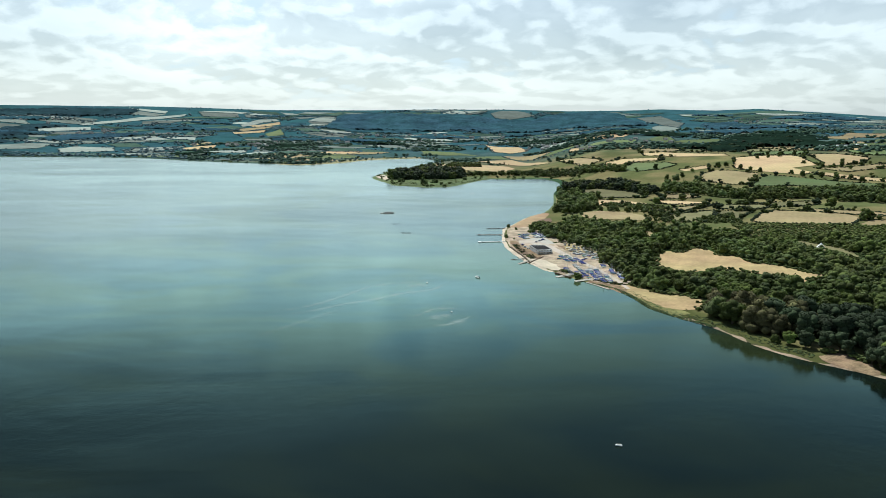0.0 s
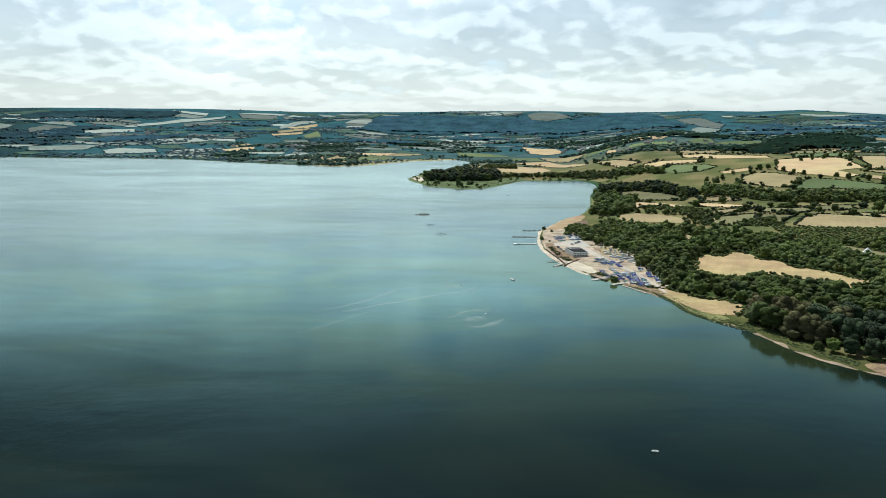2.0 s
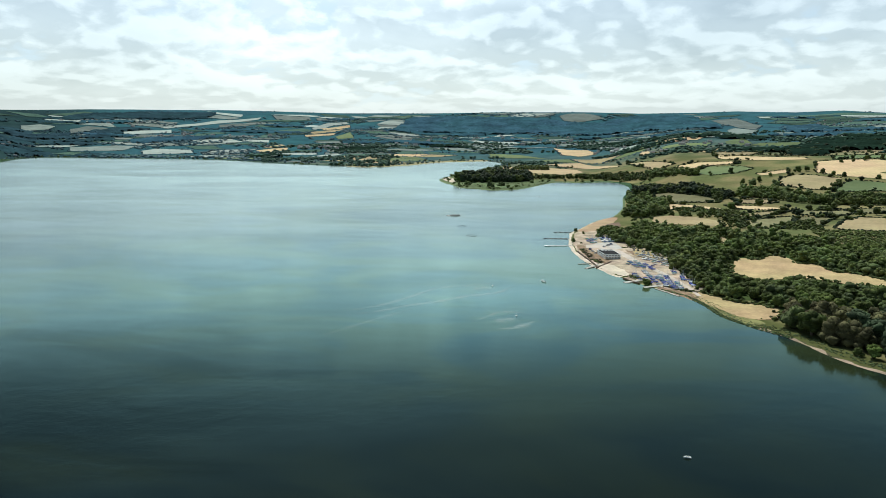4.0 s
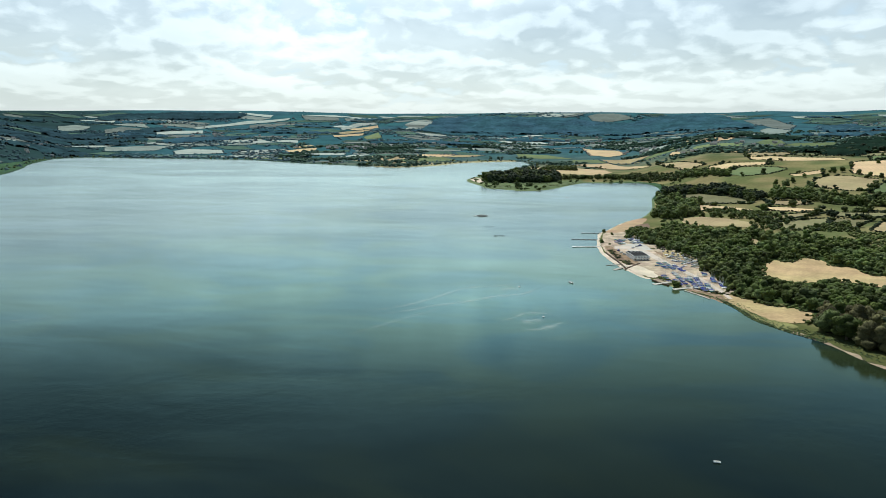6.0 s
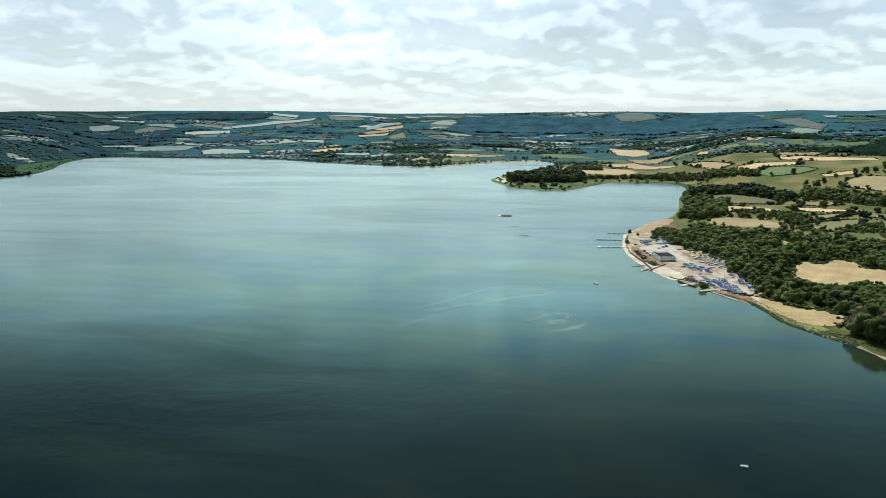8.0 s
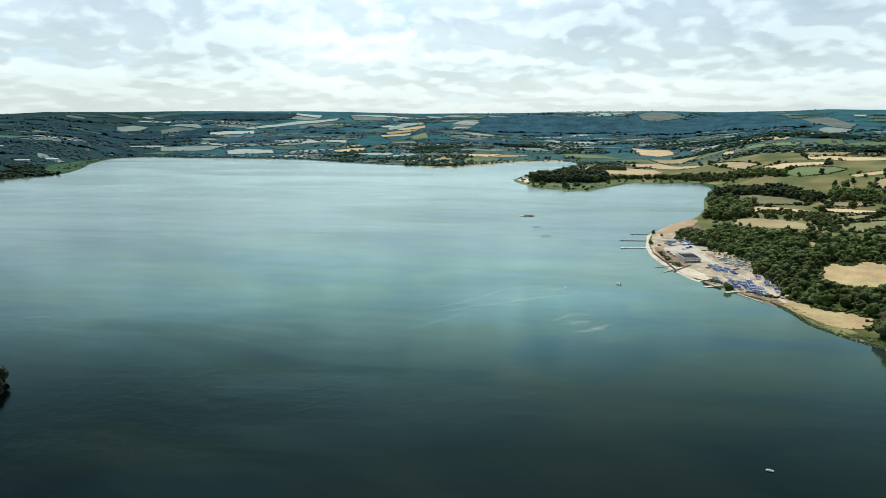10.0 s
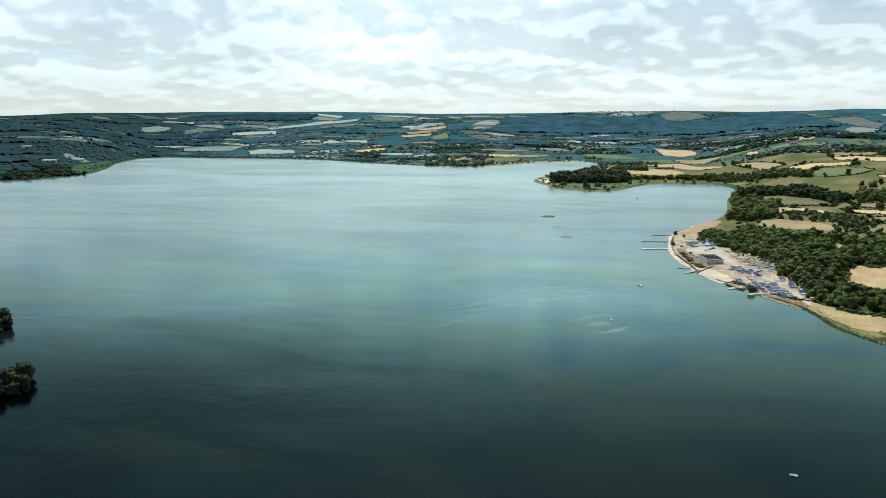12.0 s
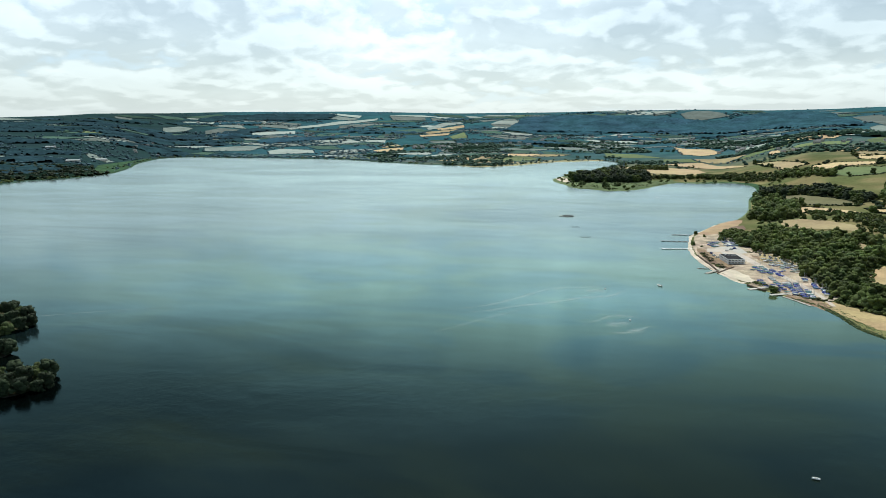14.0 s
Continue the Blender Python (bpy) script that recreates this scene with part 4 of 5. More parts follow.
def hill_copses():
    """Long dark copses and wooded banks across the far slopes."""
    g = np.random.RandomState(63)
    own = [f for f, _ in FIELDS[:OWN]]
    made = 0
    while made < 165:
        az, r = radians(g.uniform(-54, 30)), math.sqrt(g.uniform(2000 ** 2, 4450 ** 2))
        if made > 90:                                    # more of them on the dark western side
            az = radians(g.uniform(-56, -30))
        c, a = np.array((r * math.sin(az), r * math.cos(az))), g.uniform(-0.35, 0.35) - az * 0.6
        long, wide = g.uniform(70, 190), g.uniform(22, 60)
        p = [c + (long * math.cos(k) * math.cos(a) - wide * math.sin(k) * math.sin(a), long * math.cos(k) * math.sin(a) + wide * math.sin(k) * math.cos(a))
             for k in np.linspace(0, 2 * math.pi, 15)[:-1]]
        p = np.array(p) + g.uniform(-14, 14, (14, 2))
        if off_shore(p[:, 0], p[:, 1]).min() < 25 or any(inside_of(p[:, 0], p[:, 1], f).any() for f in own):
            continue
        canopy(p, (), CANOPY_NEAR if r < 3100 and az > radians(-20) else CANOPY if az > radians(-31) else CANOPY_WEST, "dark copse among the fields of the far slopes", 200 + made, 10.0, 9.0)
        made += 1


def plant_hedges():
    g = np.random.RandomState(9)
    near, far, lone, lone_far = [], [], [], []
    for pts, hedge in FIELDS:
        if not hedge:
            continue
        for a, b in zip(pts, np.roll(pts, -1, 0)):
            length, r = np.hypot(*(b - a)), np.hypot(*((a + b) / 2))
            if g.rand() < (0.12 if r < 2300 else 0.3) or r > 4480:
                continue
            step = 1.9 if r < 1500 else 4.5 if r < 2300 else 15.0
            s = np.arange(0, 1, step / length)
            p = a + (b - a) * s[:, None] + g.normal(0, 0.5 + r * 0.0004, (len(s), 2))
            w = g.uniform(2.4, 3.8, len(s)) * (2.0 if r < 1500 else 2.4 if r < 2300 else 4.6)
            h = w * g.uniform(0.6, 0.9, len(s)) * (0.62 if r < 2300 else 0.32)
            (near if r < 2300 else far).extend(np.c_[p, w, h])
            if r > 1000:
                few = g.rand(len(s)) < (0.06 if r < 1500 else 0.10 if r < 2300 else 0.14 if r < 4200 else 0.04)
                size = g.uniform(7, 12.5, few.sum()) if r < 2300 else g.uniform(9, 16, few.sum())
                (lone if r < 2300 else lone_far).extend(np.c_[p[few], size, size * (0.9 if r < 2300 else 0.65)])
    woodland("hedgerow", near, PUFF, [HEDGE], "clipped dark green hedges round the fields", "hedge", 70)
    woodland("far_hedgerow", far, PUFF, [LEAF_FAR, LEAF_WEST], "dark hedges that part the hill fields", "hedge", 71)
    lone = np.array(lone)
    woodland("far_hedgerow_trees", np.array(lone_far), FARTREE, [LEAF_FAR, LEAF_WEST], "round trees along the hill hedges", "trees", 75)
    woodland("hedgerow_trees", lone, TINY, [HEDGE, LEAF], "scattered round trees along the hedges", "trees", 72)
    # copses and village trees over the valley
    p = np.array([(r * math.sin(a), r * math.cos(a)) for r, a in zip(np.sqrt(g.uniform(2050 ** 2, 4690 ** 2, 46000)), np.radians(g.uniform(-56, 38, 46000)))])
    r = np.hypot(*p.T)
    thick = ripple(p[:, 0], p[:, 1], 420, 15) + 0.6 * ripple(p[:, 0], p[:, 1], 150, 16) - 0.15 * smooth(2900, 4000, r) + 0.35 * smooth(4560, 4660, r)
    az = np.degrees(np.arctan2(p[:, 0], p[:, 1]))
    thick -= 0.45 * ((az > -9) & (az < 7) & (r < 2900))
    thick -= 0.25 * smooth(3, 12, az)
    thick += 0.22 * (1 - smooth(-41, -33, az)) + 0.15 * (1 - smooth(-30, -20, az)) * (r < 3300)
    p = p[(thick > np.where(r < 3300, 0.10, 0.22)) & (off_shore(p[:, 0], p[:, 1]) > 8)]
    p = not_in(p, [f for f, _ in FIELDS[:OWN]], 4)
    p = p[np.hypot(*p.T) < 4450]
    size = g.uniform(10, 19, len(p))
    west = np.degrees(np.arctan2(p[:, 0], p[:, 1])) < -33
    woodland("west_copse_trees", np.c_[p, size * 1.5, size * 0.55][west & (g.rand(len(p)) < 0.55)], PUFF, [LEAF_WEST], "dark woods and hedge trees on the western hills, shade in their colour", "trees", 76)
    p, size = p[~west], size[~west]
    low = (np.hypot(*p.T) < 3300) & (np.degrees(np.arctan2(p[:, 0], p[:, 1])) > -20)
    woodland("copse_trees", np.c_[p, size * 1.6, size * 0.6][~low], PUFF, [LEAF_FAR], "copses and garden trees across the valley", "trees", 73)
    woodland("valley_copse_trees", np.c_[p, size * 1.3, size * 0.9][low], FARTREE, [LEAF_MID], "green copses and garden trees on the valley floor", "trees", 77)
    # low trees and hedges on the skyline
    a = np.radians(np.arange(-54, 36, 0.07))
    a = a[(ripple(a * 900, a * 0, 90, 65) > 0.05) & (g.rand(len(a)) < 0.7)]
    r = g.uniform(4600, 4700, len(a))
    w = g.uniform(9, 22, len(a))
    woodland("skyline_trees", np.c_[r * np.sin(a), r * np.cos(a), w, g.uniform(8, 18, len(a))], PUFF, [LEAF_FAR, LEAF_WEST], "low trees and hedges along the skyline", "trees", 79, 0.55)
    # the wooded water's edge
    line = LAKE[np.hypot(LAKE[:, 0], LAKE[:, 1]) > 1250]
    q = np.repeat(line, 9, 0) + g.normal(0, 26, (len(line) * 9, 2))
    s = off_shore(q[:, 0], q[:, 1])
    q = q[(s > 5) & (s < 60) & ((np.hypot(q[:, 0], q[:, 1]) > 1750) | (g.rand(len(q)) < 0.16))]
    size = g.uniform(5, 11, len(q))
    bay = np.hypot(*q.T) < 2100
    woodland("shore_trees", np.c_[q, size, size * 0.8][~bay], TINY, [LEAF_FAR, LEAF_MID, LEAF_PALE], "bushes and willows along the far shore", "trees", 74)
    woodland("shore_bushes", np.c_[q, size, size * 0.8][bay], TINY, [LEAF_PALE, SCRUB_LEAF], "pale green bushes round the headland shore", "bushes", 78)


plant_woods()
hill_copses()
plant_hedges()


def plant_lone_trees():
    g = np.random.RandomState(14)
    spots = [(261, 1168), (281, 999), (333, 1075), (377, 1097), (554, 894), (506, 965), (703, 1364), (712, 1348), (699, 1400), (732, 1345), (753, 1333),
             (770, 1316), (774, 1286), (652, 1436), (640, 1455), (631, 1483), (733, 1635), (767, 1652), (802, 1670), (849, 1693), (844, 1640), (794, 1540),
             (800, 1475), (827, 1480), (832, 1458), (834, 1430), (874, 1532), (888, 1503), (928, 1520), (524, 1468), (476, 1389), (434, 1351), (255, 1143), (288, 1018), (325, 1054), (376, 1089), (474, 989), (502, 1001), (516, 977),
             (186, 1000), (174, 982), (192, 997), (201, 987), (212, 999), (862, 1676), (805, 1484), (931, 1546), (709, 1376), (731, 1345), (756, 1340)]
    for x, y in spots:
        tree(x, y, g.uniform(0.85, 1.25) if y > 900 else 1.3, int(g.randint(3)), "lone trees in the fields", g)
    for x, y, size, kind in ((541, 884, 1.9, 1), (561, 1000, 1.8, 0), (325, 1054, 1.3, 1), (376, 1089, 1.4, 0), (255, 1143, 1.3, 2), (445, 1333, 1.8, 3), (478, 1307, 1.7, 3), (597, 1519, 1.5, 1), (616, 1522, 1.3, 0), (463, 1522, 1.2, 2)):
        tree(x, y, size, kind, "lone trees in the fields", g)
    for x, y, size, kind in ((199, 384, 0.8, 0), (206, 378, 1.0, 6), (214, 373, 1.1, 6), (222, 372, 1.1, 6), (233, 368, 1.3, 6), (241, 362, 1.4, 6), (248, 357, 1.3, 2), (193, 388, 0.6, 1), (227, 351, 0.9, 6), (228, 345, 1.1, 6), (230, 338, 1.2, 6), (232, 332, 1.2, 6), (231, 357, 1.2, 6), (222, 364, 0.9, 6), (238, 341, 1.4, 0), (242, 335, 1.5, 2), (247, 341, 1.5, 1), (238, 352, 1.4, 0), (246, 328, 1.4, 1), (252, 333, 1.5, 0),
                             (157, 556, 1.0, 1), (159, 547, 0.9, 0), (165, 552, 1.1, 1), (169, 541, 0.9, 0), (175, 546, 1.1, 2), (179, 536, 0.9, 1), (185, 539, 1.1, 0),
                             (188, 527, 1.0, 1), (194, 530, 1.1, 0), (164, 566, 1.0, 3), (173, 560, 1.0, 1), (183, 550, 1.0, 0), (191, 545, 1.0, 1), (193, 517, 1.0, 2)):
        tree(x, y, size, kind, "trees of the lakeside wood", g)
    for spots in (ISLAND_A, ISLAND_B):
        for x, y in spots:
            tree(x, y, g.uniform(0.85, 1.15), 6 if g.rand() < 0.8 else 3, "willows of the islands", g, 1.9)


plant_lone_trees()


# ---- shores ----
def shore_strip(name, a, b, inner, outer, mat, label, category, step, lift=0.06, wander=0.0, seed=1):
    """A strip of ground along the water's edge between two stretches of the shore line."""
    line = LAKE[a:b]
    seg = np.r_[0, np.cumsum(np.hypot(*np.diff(line, axis=0).T))]
    s = np.arange(0, seg[-1], step)
    p = np.c_[np.interp(s, seg, line[:, 0]), np.interp(s, seg, line[:, 1])]
    d = np.gradient(p, axis=0)
    d = np.c_[d[:, 1], -d[:, 0]] / np.hypot(*d.T)[:, None]
    d = np.array([np.convolve(np.pad(c, 4, mode="edge"), np.ones(9) / 9, "valid") for c in d.T]).T
    rows, n = [], 5
    for k in range(n):
        w = inner + (outer - inner) * k / (n - 1)
        wig = wander * k / (n - 1) * ripple(p[:, 0], p[:, 1], 22, seed)
        q = p + d * (w + wig)[:, None] if wander else p + d * w
        rows.append(np.c_[q, ground_at(q[:, 0], q[:, 1]) + lift])
    v, m = np.concatenate(rows), len(p)
    i, j = np.meshgrid(np.arange(n - 1), np.arange(m - 1), indexing="ij")
    k = (i * m + j).ravel()
    t = np.concatenate([np.c_[k, k + m, k + m + 1], np.c_[k, k + m + 1, k + 1]])
    return tagged(new(name, mesh_from(name, v, t, mat, smooth_shade=True)), label, category, kind="structure"), p, d


E_END = (len(EAST_SHORE) - 1) * 6
shore_strip("beach", 2 * 6, 9 * 6, -1.0, 1.1, SHINGLE, "narrow shingle beach along the wooded shore", "beach", 2.0, 0.1, 2.4, 5)
shore_strip("bank", 9 * 6, 14 * 6, -1.5, 12.0, BANK, "low green grassy bank beside the water", "bank", 2.5, 0.1, 2.0, 6)
shore_strip("beach", 14 * 6, 16 * 6 - 4, -2.5, 4.5, SHINGLE, "brown shingle edge of the boat park", "beach", 2.0, 0.1, 1.0, 12)
shore_strip("quay", 16 * 6 - 4, 24 * 6, -2.0, 2.6, SAND, "pale gravel shore below the boat park", "beach", 2.0, 0.12, 1.5, 7)
shore_strip("bank", 24 * 6, 25 * 6, -2, 3, SHINGLE, "thin strip of dry stony shore", "bank", 5.0, 0.12, 2.0, 8)
shore_strip("bank", 25 * 6, E_END, -2, 3, MARSH, "green marshy shore below the trees", "bank", 5.0, 0.12, 2.0, 13)
H_A, H_B = len(EAST_SHORE) * 6, (len(EAST_SHORE) + len(HEADLAND)) * 6
shore_strip("bank", H_A, H_A + 11 * 6, -6, 26, MARSH, "green marshy edge of the headland", "bank", 8.0, 0.25, 8.0, 9)
shore_strip("bank", H_A + 13 * 6, H_B + 1 * 6, -8, 45, DRYBANK, "pale dry grass along the far shore", "bank", 12.0, 0.5, 18.0, 10)
shore_strip("bank", H_B + 1 * 6, H_B + 15 * 6, -8, 22, REEDY, "dark green reedy far shore", "bank", 14.0, 0.5, 6.0, 11)


def reed_bed(name, a, b, near, far, count, tall, mats, label, seed):
    """Upright tufts of reed between two distances from the water."""
    g = np.random.RandomState(seed)
    line = LAKE[a:b]
    k = g.randint(0, len(line) - 1, count)
    f = g.rand(count)[:, None]
    p = line[k] * (1 - f) + line[k + 1] * f
    d = line[k + 1] - line[k]
    d = np.c_[d[:, 1], -d[:, 0]] / np.hypot(*d.T)[:, None]
    p = p + d * g.uniform(near, far, count)[:, None]
    w = g.uniform(0.7, 2.0, count)
    woodland(name, np.c_[p, w, tall * g.uniform(0.7, 1.2, count)], BUSH, mats, label, "reeds", seed)


shore_strip("bank", E_END - 6, H_A + 6, -4, 20, MARSH_DARK, "green marshy head of the bay", "bank", 8.0, 0.25, 6.0, 14)


def marsh_growth():
    g = np.random.RandomState(95)
    p = scattered([(-118, 1556), (-114, 1490), (-96, 1430), (-20, 1418), (15, 1432), (60, 1535), (104, 1628), (98, 1655), (40, 1600), (20, 1568), (-56, 1538)], 9.0, g)
    p = p[ripple(p[:, 0], p[:, 1], 60, 96) > -0.2]
    w = g.uniform(4, 9, len(p))
    woodland("marsh_reeds", np.c_[p, w, g.uniform(1.2, 2.6, len(p))], BUSH, [REED, REED_PALE, SCRUB_LEAF], "mixed green and straw reeds on the headland marsh", "reeds", 97)
    for x, y, size in ((-92, 1500, 1.3), (-86, 1492, 1.1), (-42, 1445, 1.5), (-36, 1440, 1.2), (-20, 1462, 1.2), (-15, 1470, 1.3), (48, 1560, 1.2)):
        tree(x, y, size, 3, "bushes on the headland marsh", g, 1.0)


marsh_growth()
reed_bed("reed_bed", 8 * 6, 13 * 6, -1.0, 1.6, 600, 0.9, [REED_DARK, REED, REED], "tall dark green reeds standing in the shallows", 91)
reed_bed("reed_grass", 8 * 6, 14 * 6, 2.0, 9.0, 350, 0.4, [REED_PALE, REED], "pale green reed grass behind the water's edge", 93)
reed_bed("scrub", 5 * 6 + 4, 9 * 6, 4.0, 12, 260, 0.7, [REED, REED_DARK], "low dark scrub behind the shingle beach", 92)

# ---- the sailing club ----
CLUB_GROUND = [(70, 700), (69, 740), (73, 790), (82, 838), (101, 848), (121, 770), (136, 722), (151, 666), (147, 623), (150, 585), (153, 545), (137, 535), (121, 548),
               (107, 574), (93, 597), (82, 624), (76, 647)]
tagged(field(CLUB_GROUND, YARD, "bare sandy yard of a sailing club", False, True), category="yard")
tagged(field([(117, 550), (128, 540), (139, 531), (140, 515), (130, 512), (122, 527)], BROWNTURF, "rough brown turf at the end of the boat park", False, True), category="turf").location.z += 0.04
tagged(field([(71, 736), (79, 738), (87, 690), (93, 664), (95, 655), (88, 642), (80, 655), (75, 684)], BROWNTURF, "mottled brown rough ground above the gravel shore", False, True), category="bank").location.z += 0.04
tagged(field([(118, 712), (130, 700), (146, 660), (146, 640), (134, 655), (122, 678)], BROWNTURF, "dusty brown car park ground by the wood", False, True), category="yard").location.z += 0.02
tagged(field([(89, 747), (112, 764), (117, 717), (95, 707)], CONCRETE, "worn concrete apron in front of a clubhouse", False), category="apron").location.z += 0.06
tagged(field([(82, 742), (98, 743), (112, 706), (123, 640), (135, 593), (143, 546), (144, 520), (141, 520), (139.5, 545), (131, 588), (118, 636), (106, 690), (94, 722), (80, 722)], TRACK,
             "pale gravel track between rows of boats", False), category="track").location.z += 0.10
tagged(field([(68.5, 679), (77, 650), (86, 640), (96, 628), (103, 596), (98, 587), (88, 603), (80, 625), (74, 643)], SAND, "pale sandy launching beach", False, True), category="beach").location.z += 0.10
tagged(field([(82, 846), (112, 926), (140, 978), (148, 966), (129, 900), (103, 845)], DRYBROWN, "dry brown bank above the shore", False, True), category="bank").location.z += 0.1
tagged(field([(113, 866), (129, 908), (143, 916), (133, 862), (114, 844)], BROWN, "patch of rust-brown bracken", False, True), category="bracken").location.z += 0.3
tagged(field([(72.5, 722), (76.5, 716), (81, 690), (84, 662), (91, 643), (87, 640), (79, 658), (75, 686)], BROWN, "low brown scrubby bank above the gravel shore", False, True), category="bank").location.z += 0.12
for line in ([(122, 684), (133, 716), (150, 668), (147, 642), (136, 656)],):
    tagged(field(line, DRY, "dry grass parking strip beside a wood", False, True), category="verge").location.z += 0.05


def dinghy_meshes(length, beam):
    """Hull, cover and spars of one sailing dinghy, bow to +x, keel at z = 0.35."""
    hull, cover = bmesh.new(), bmesh.new()
    half = lambda s: beam / 2 * (0.86 - 0.12 * (s - 0.1)) * math.sqrt(max(0.0, 1 - max(0.0, (s - 0.35) / 0.65) ** 2.2))
    rings, tops = [], []
    for n in range(8):
        s = n / 7
        x, w = (s - 0.5) * length, max(half(s), 0.03)
        sheer = 0.92 + 0.14 * s * s
        prof = [(-w, sheer), (-w * 0.86, 0.6), (0, 0.36 + 0.12 * s ** 3), (w * 0.86, 0.6), (w, sheer)]
        rings.append([hull.verts.new((x, a, b)) for a, b in prof])
        ridge = sheer + 0.34 * math.sin(math.pi * min(1, 0.25 + s * 0.75))
        tops.append([cover.verts.new((x, a, b)) for a, b in ((-w * 1.05, sheer - 0.12), (-w * 1.05, sheer + 0.03), (0, ridge), (w * 1.05, sheer + 0.03), (w * 1.05, sheer - 0.12))])
    for bm, lines in ((hull, rings), (cover, tops)):
        for a, b in zip(lines, lines[1:]):
            for k in range(4):
                bm.faces.new((a[k], b[k], b[k + 1], a[k + 1]))
        bm.faces.new(lines[0]), bm.faces.new(lines[-1][::-1])
        bmesh.ops.recalc_face_normals(bm, faces=bm.faces)
    mast = rod(bmesh.new(), (length * 0.14, 0, 0.8), (length * 0.12, 0, 0.8 + length * 1.35), 0.06, 0.035, 6)
    boom = rod(bmesh.new(), (length * 0.13, 0, 1.5), (-length * 0.45, 0, 1.42), 0.05, 0.04, 6)
    trolley = bmesh.new()
    rod(trolley, (-0.6, -beam * 0.45, 0.22), (-0.6, beam * 0.45, 0.22), 0.05, 0.05, 6)
    rod(trolley, (-0.6, 0, 0.25), (length * 0.55, 0, 0.18), 0.04, 0.04, 6)
    for side in (-1, 1):
        rod(trolley, (-0.6, side * beam * 0.42, 0.22), (-0.6, side * beam * 0.50, 0.22), 0.22, 0.22, 10)
    return hull, cover, mast, boom, trolley


def as_mesh(name, bm, mat):
    me = bpy.data.meshes.new(name)
    bm.to_mesh(me), bm.free()
    me.materials.append(mat)
    return me


def dinghy_fleet():
    g = np.random.RandomState(17)
    looks = [(BLUE, "blue canvas"), (PALE, "grey canvas"), (WHITE, "white canvas"), (TEAL, "green canvas")]
    moulds = []
    for length, beam in ((4.0, 1.45), (4.5, 1.6), (3.6, 1.35)):
        hull, cover, mast, boom, trolley = dinghy_meshes(length, beam)
        covers = {}
        for mat, words in looks:
            covers[words] = as_mesh("cover", cover.copy(), mat)
        cover.free()
        moulds.append(([as_mesh("hull", hull.copy(), m) for m in (WHITE, PALE, TEAL, BLUE)], covers, as_mesh("mast", mast, ALLOY), as_mesh("boom", boom, ALLOY), as_mesh("trolley", trolley, DARK)))
    covered, mixed, bare = (0.48, 0.18, 0.10, 0.24), (0.30, 0.25, 0.25, 0.20), (0.08, 0.36, 0.48, 0.08)
    parks = [([(112, 655), (129, 626), (127, 609), (118, 612), (108, 633)], 2.5, 5.0, 0.12, 0.18, covered),
             ([(106, 598), (113, 579), (109, 569), (103, 580)], 2.4, 4.8, 0.05, 0.25, covered),
             ([(126, 590), (133, 583), (137, 542), (133, 535), (121, 553)], 2.4, 4.8, -0.05, 0.05, covered),
             ([(139.5, 607), (143, 597), (149.5, 556), (145, 549), (140.5, 583)], 2.3, 4.5, -0.1, 0.05, covered),
             ([(117, 608), (125, 578), (120, 552), (112, 561)], 2.5, 4.9, 0.05, 0.22, mixed),
             ([(86, 781), (98, 783), (93, 747), (85, 749)], 2.4, 4.8, 0.25, 0.15, covered),
             ([(101, 788), (120, 786), (117, 758), (99, 752)], 2.4, 4.8, 0.25, 0.2, mixed),
             ([(127, 694), (147, 652), (141, 617), (133, 626), (123, 672)], 2.6, 5.2, 0.4, 0.5, bare)]
    for line, across, along, turn, empty, shares in parks:
        pts = np.array(line)
        c, u, v = pts.mean(0), np.array((math.cos(turn), math.sin(turn))), np.array((-math.sin(turn), math.cos(turn)))
        for i in range(-22, 23):
            for j in range(-30, 31):
                x, y = c + v * (j * across + g.uniform(-0.3, 0.3)) + u * (i * along + g.uniform(-0.5, 0.5))
                if not inside_of([x], [y], pts)[0] or g.rand() < empty:
                    continue
                hulls, covers, mast, boom, trolley = moulds[g.randint(3)]
                words = looks[g.choice(4, p=shares)][1]
                top = tagged(new("sailing_dinghy"), f"pale sailing dinghy under a {words} cover on its trolley", "boat", "dinghies in the boat park")
                top.matrix_basis = pose(x, y, float(ground_at(x, y)[0]) + 0.42, 0, g.uniform(-3, 3), math.degrees(turn) + g.uniform(-12, 12) + 180 * g.randint(2))
                for name, data in (("hull", hulls[g.randint(4)]), ("cover", covers[words]), ("mast", mast), ("boom", boom), ("trolley", trolley)):
                    new(name, data).parent = top


dinghy_fleet()


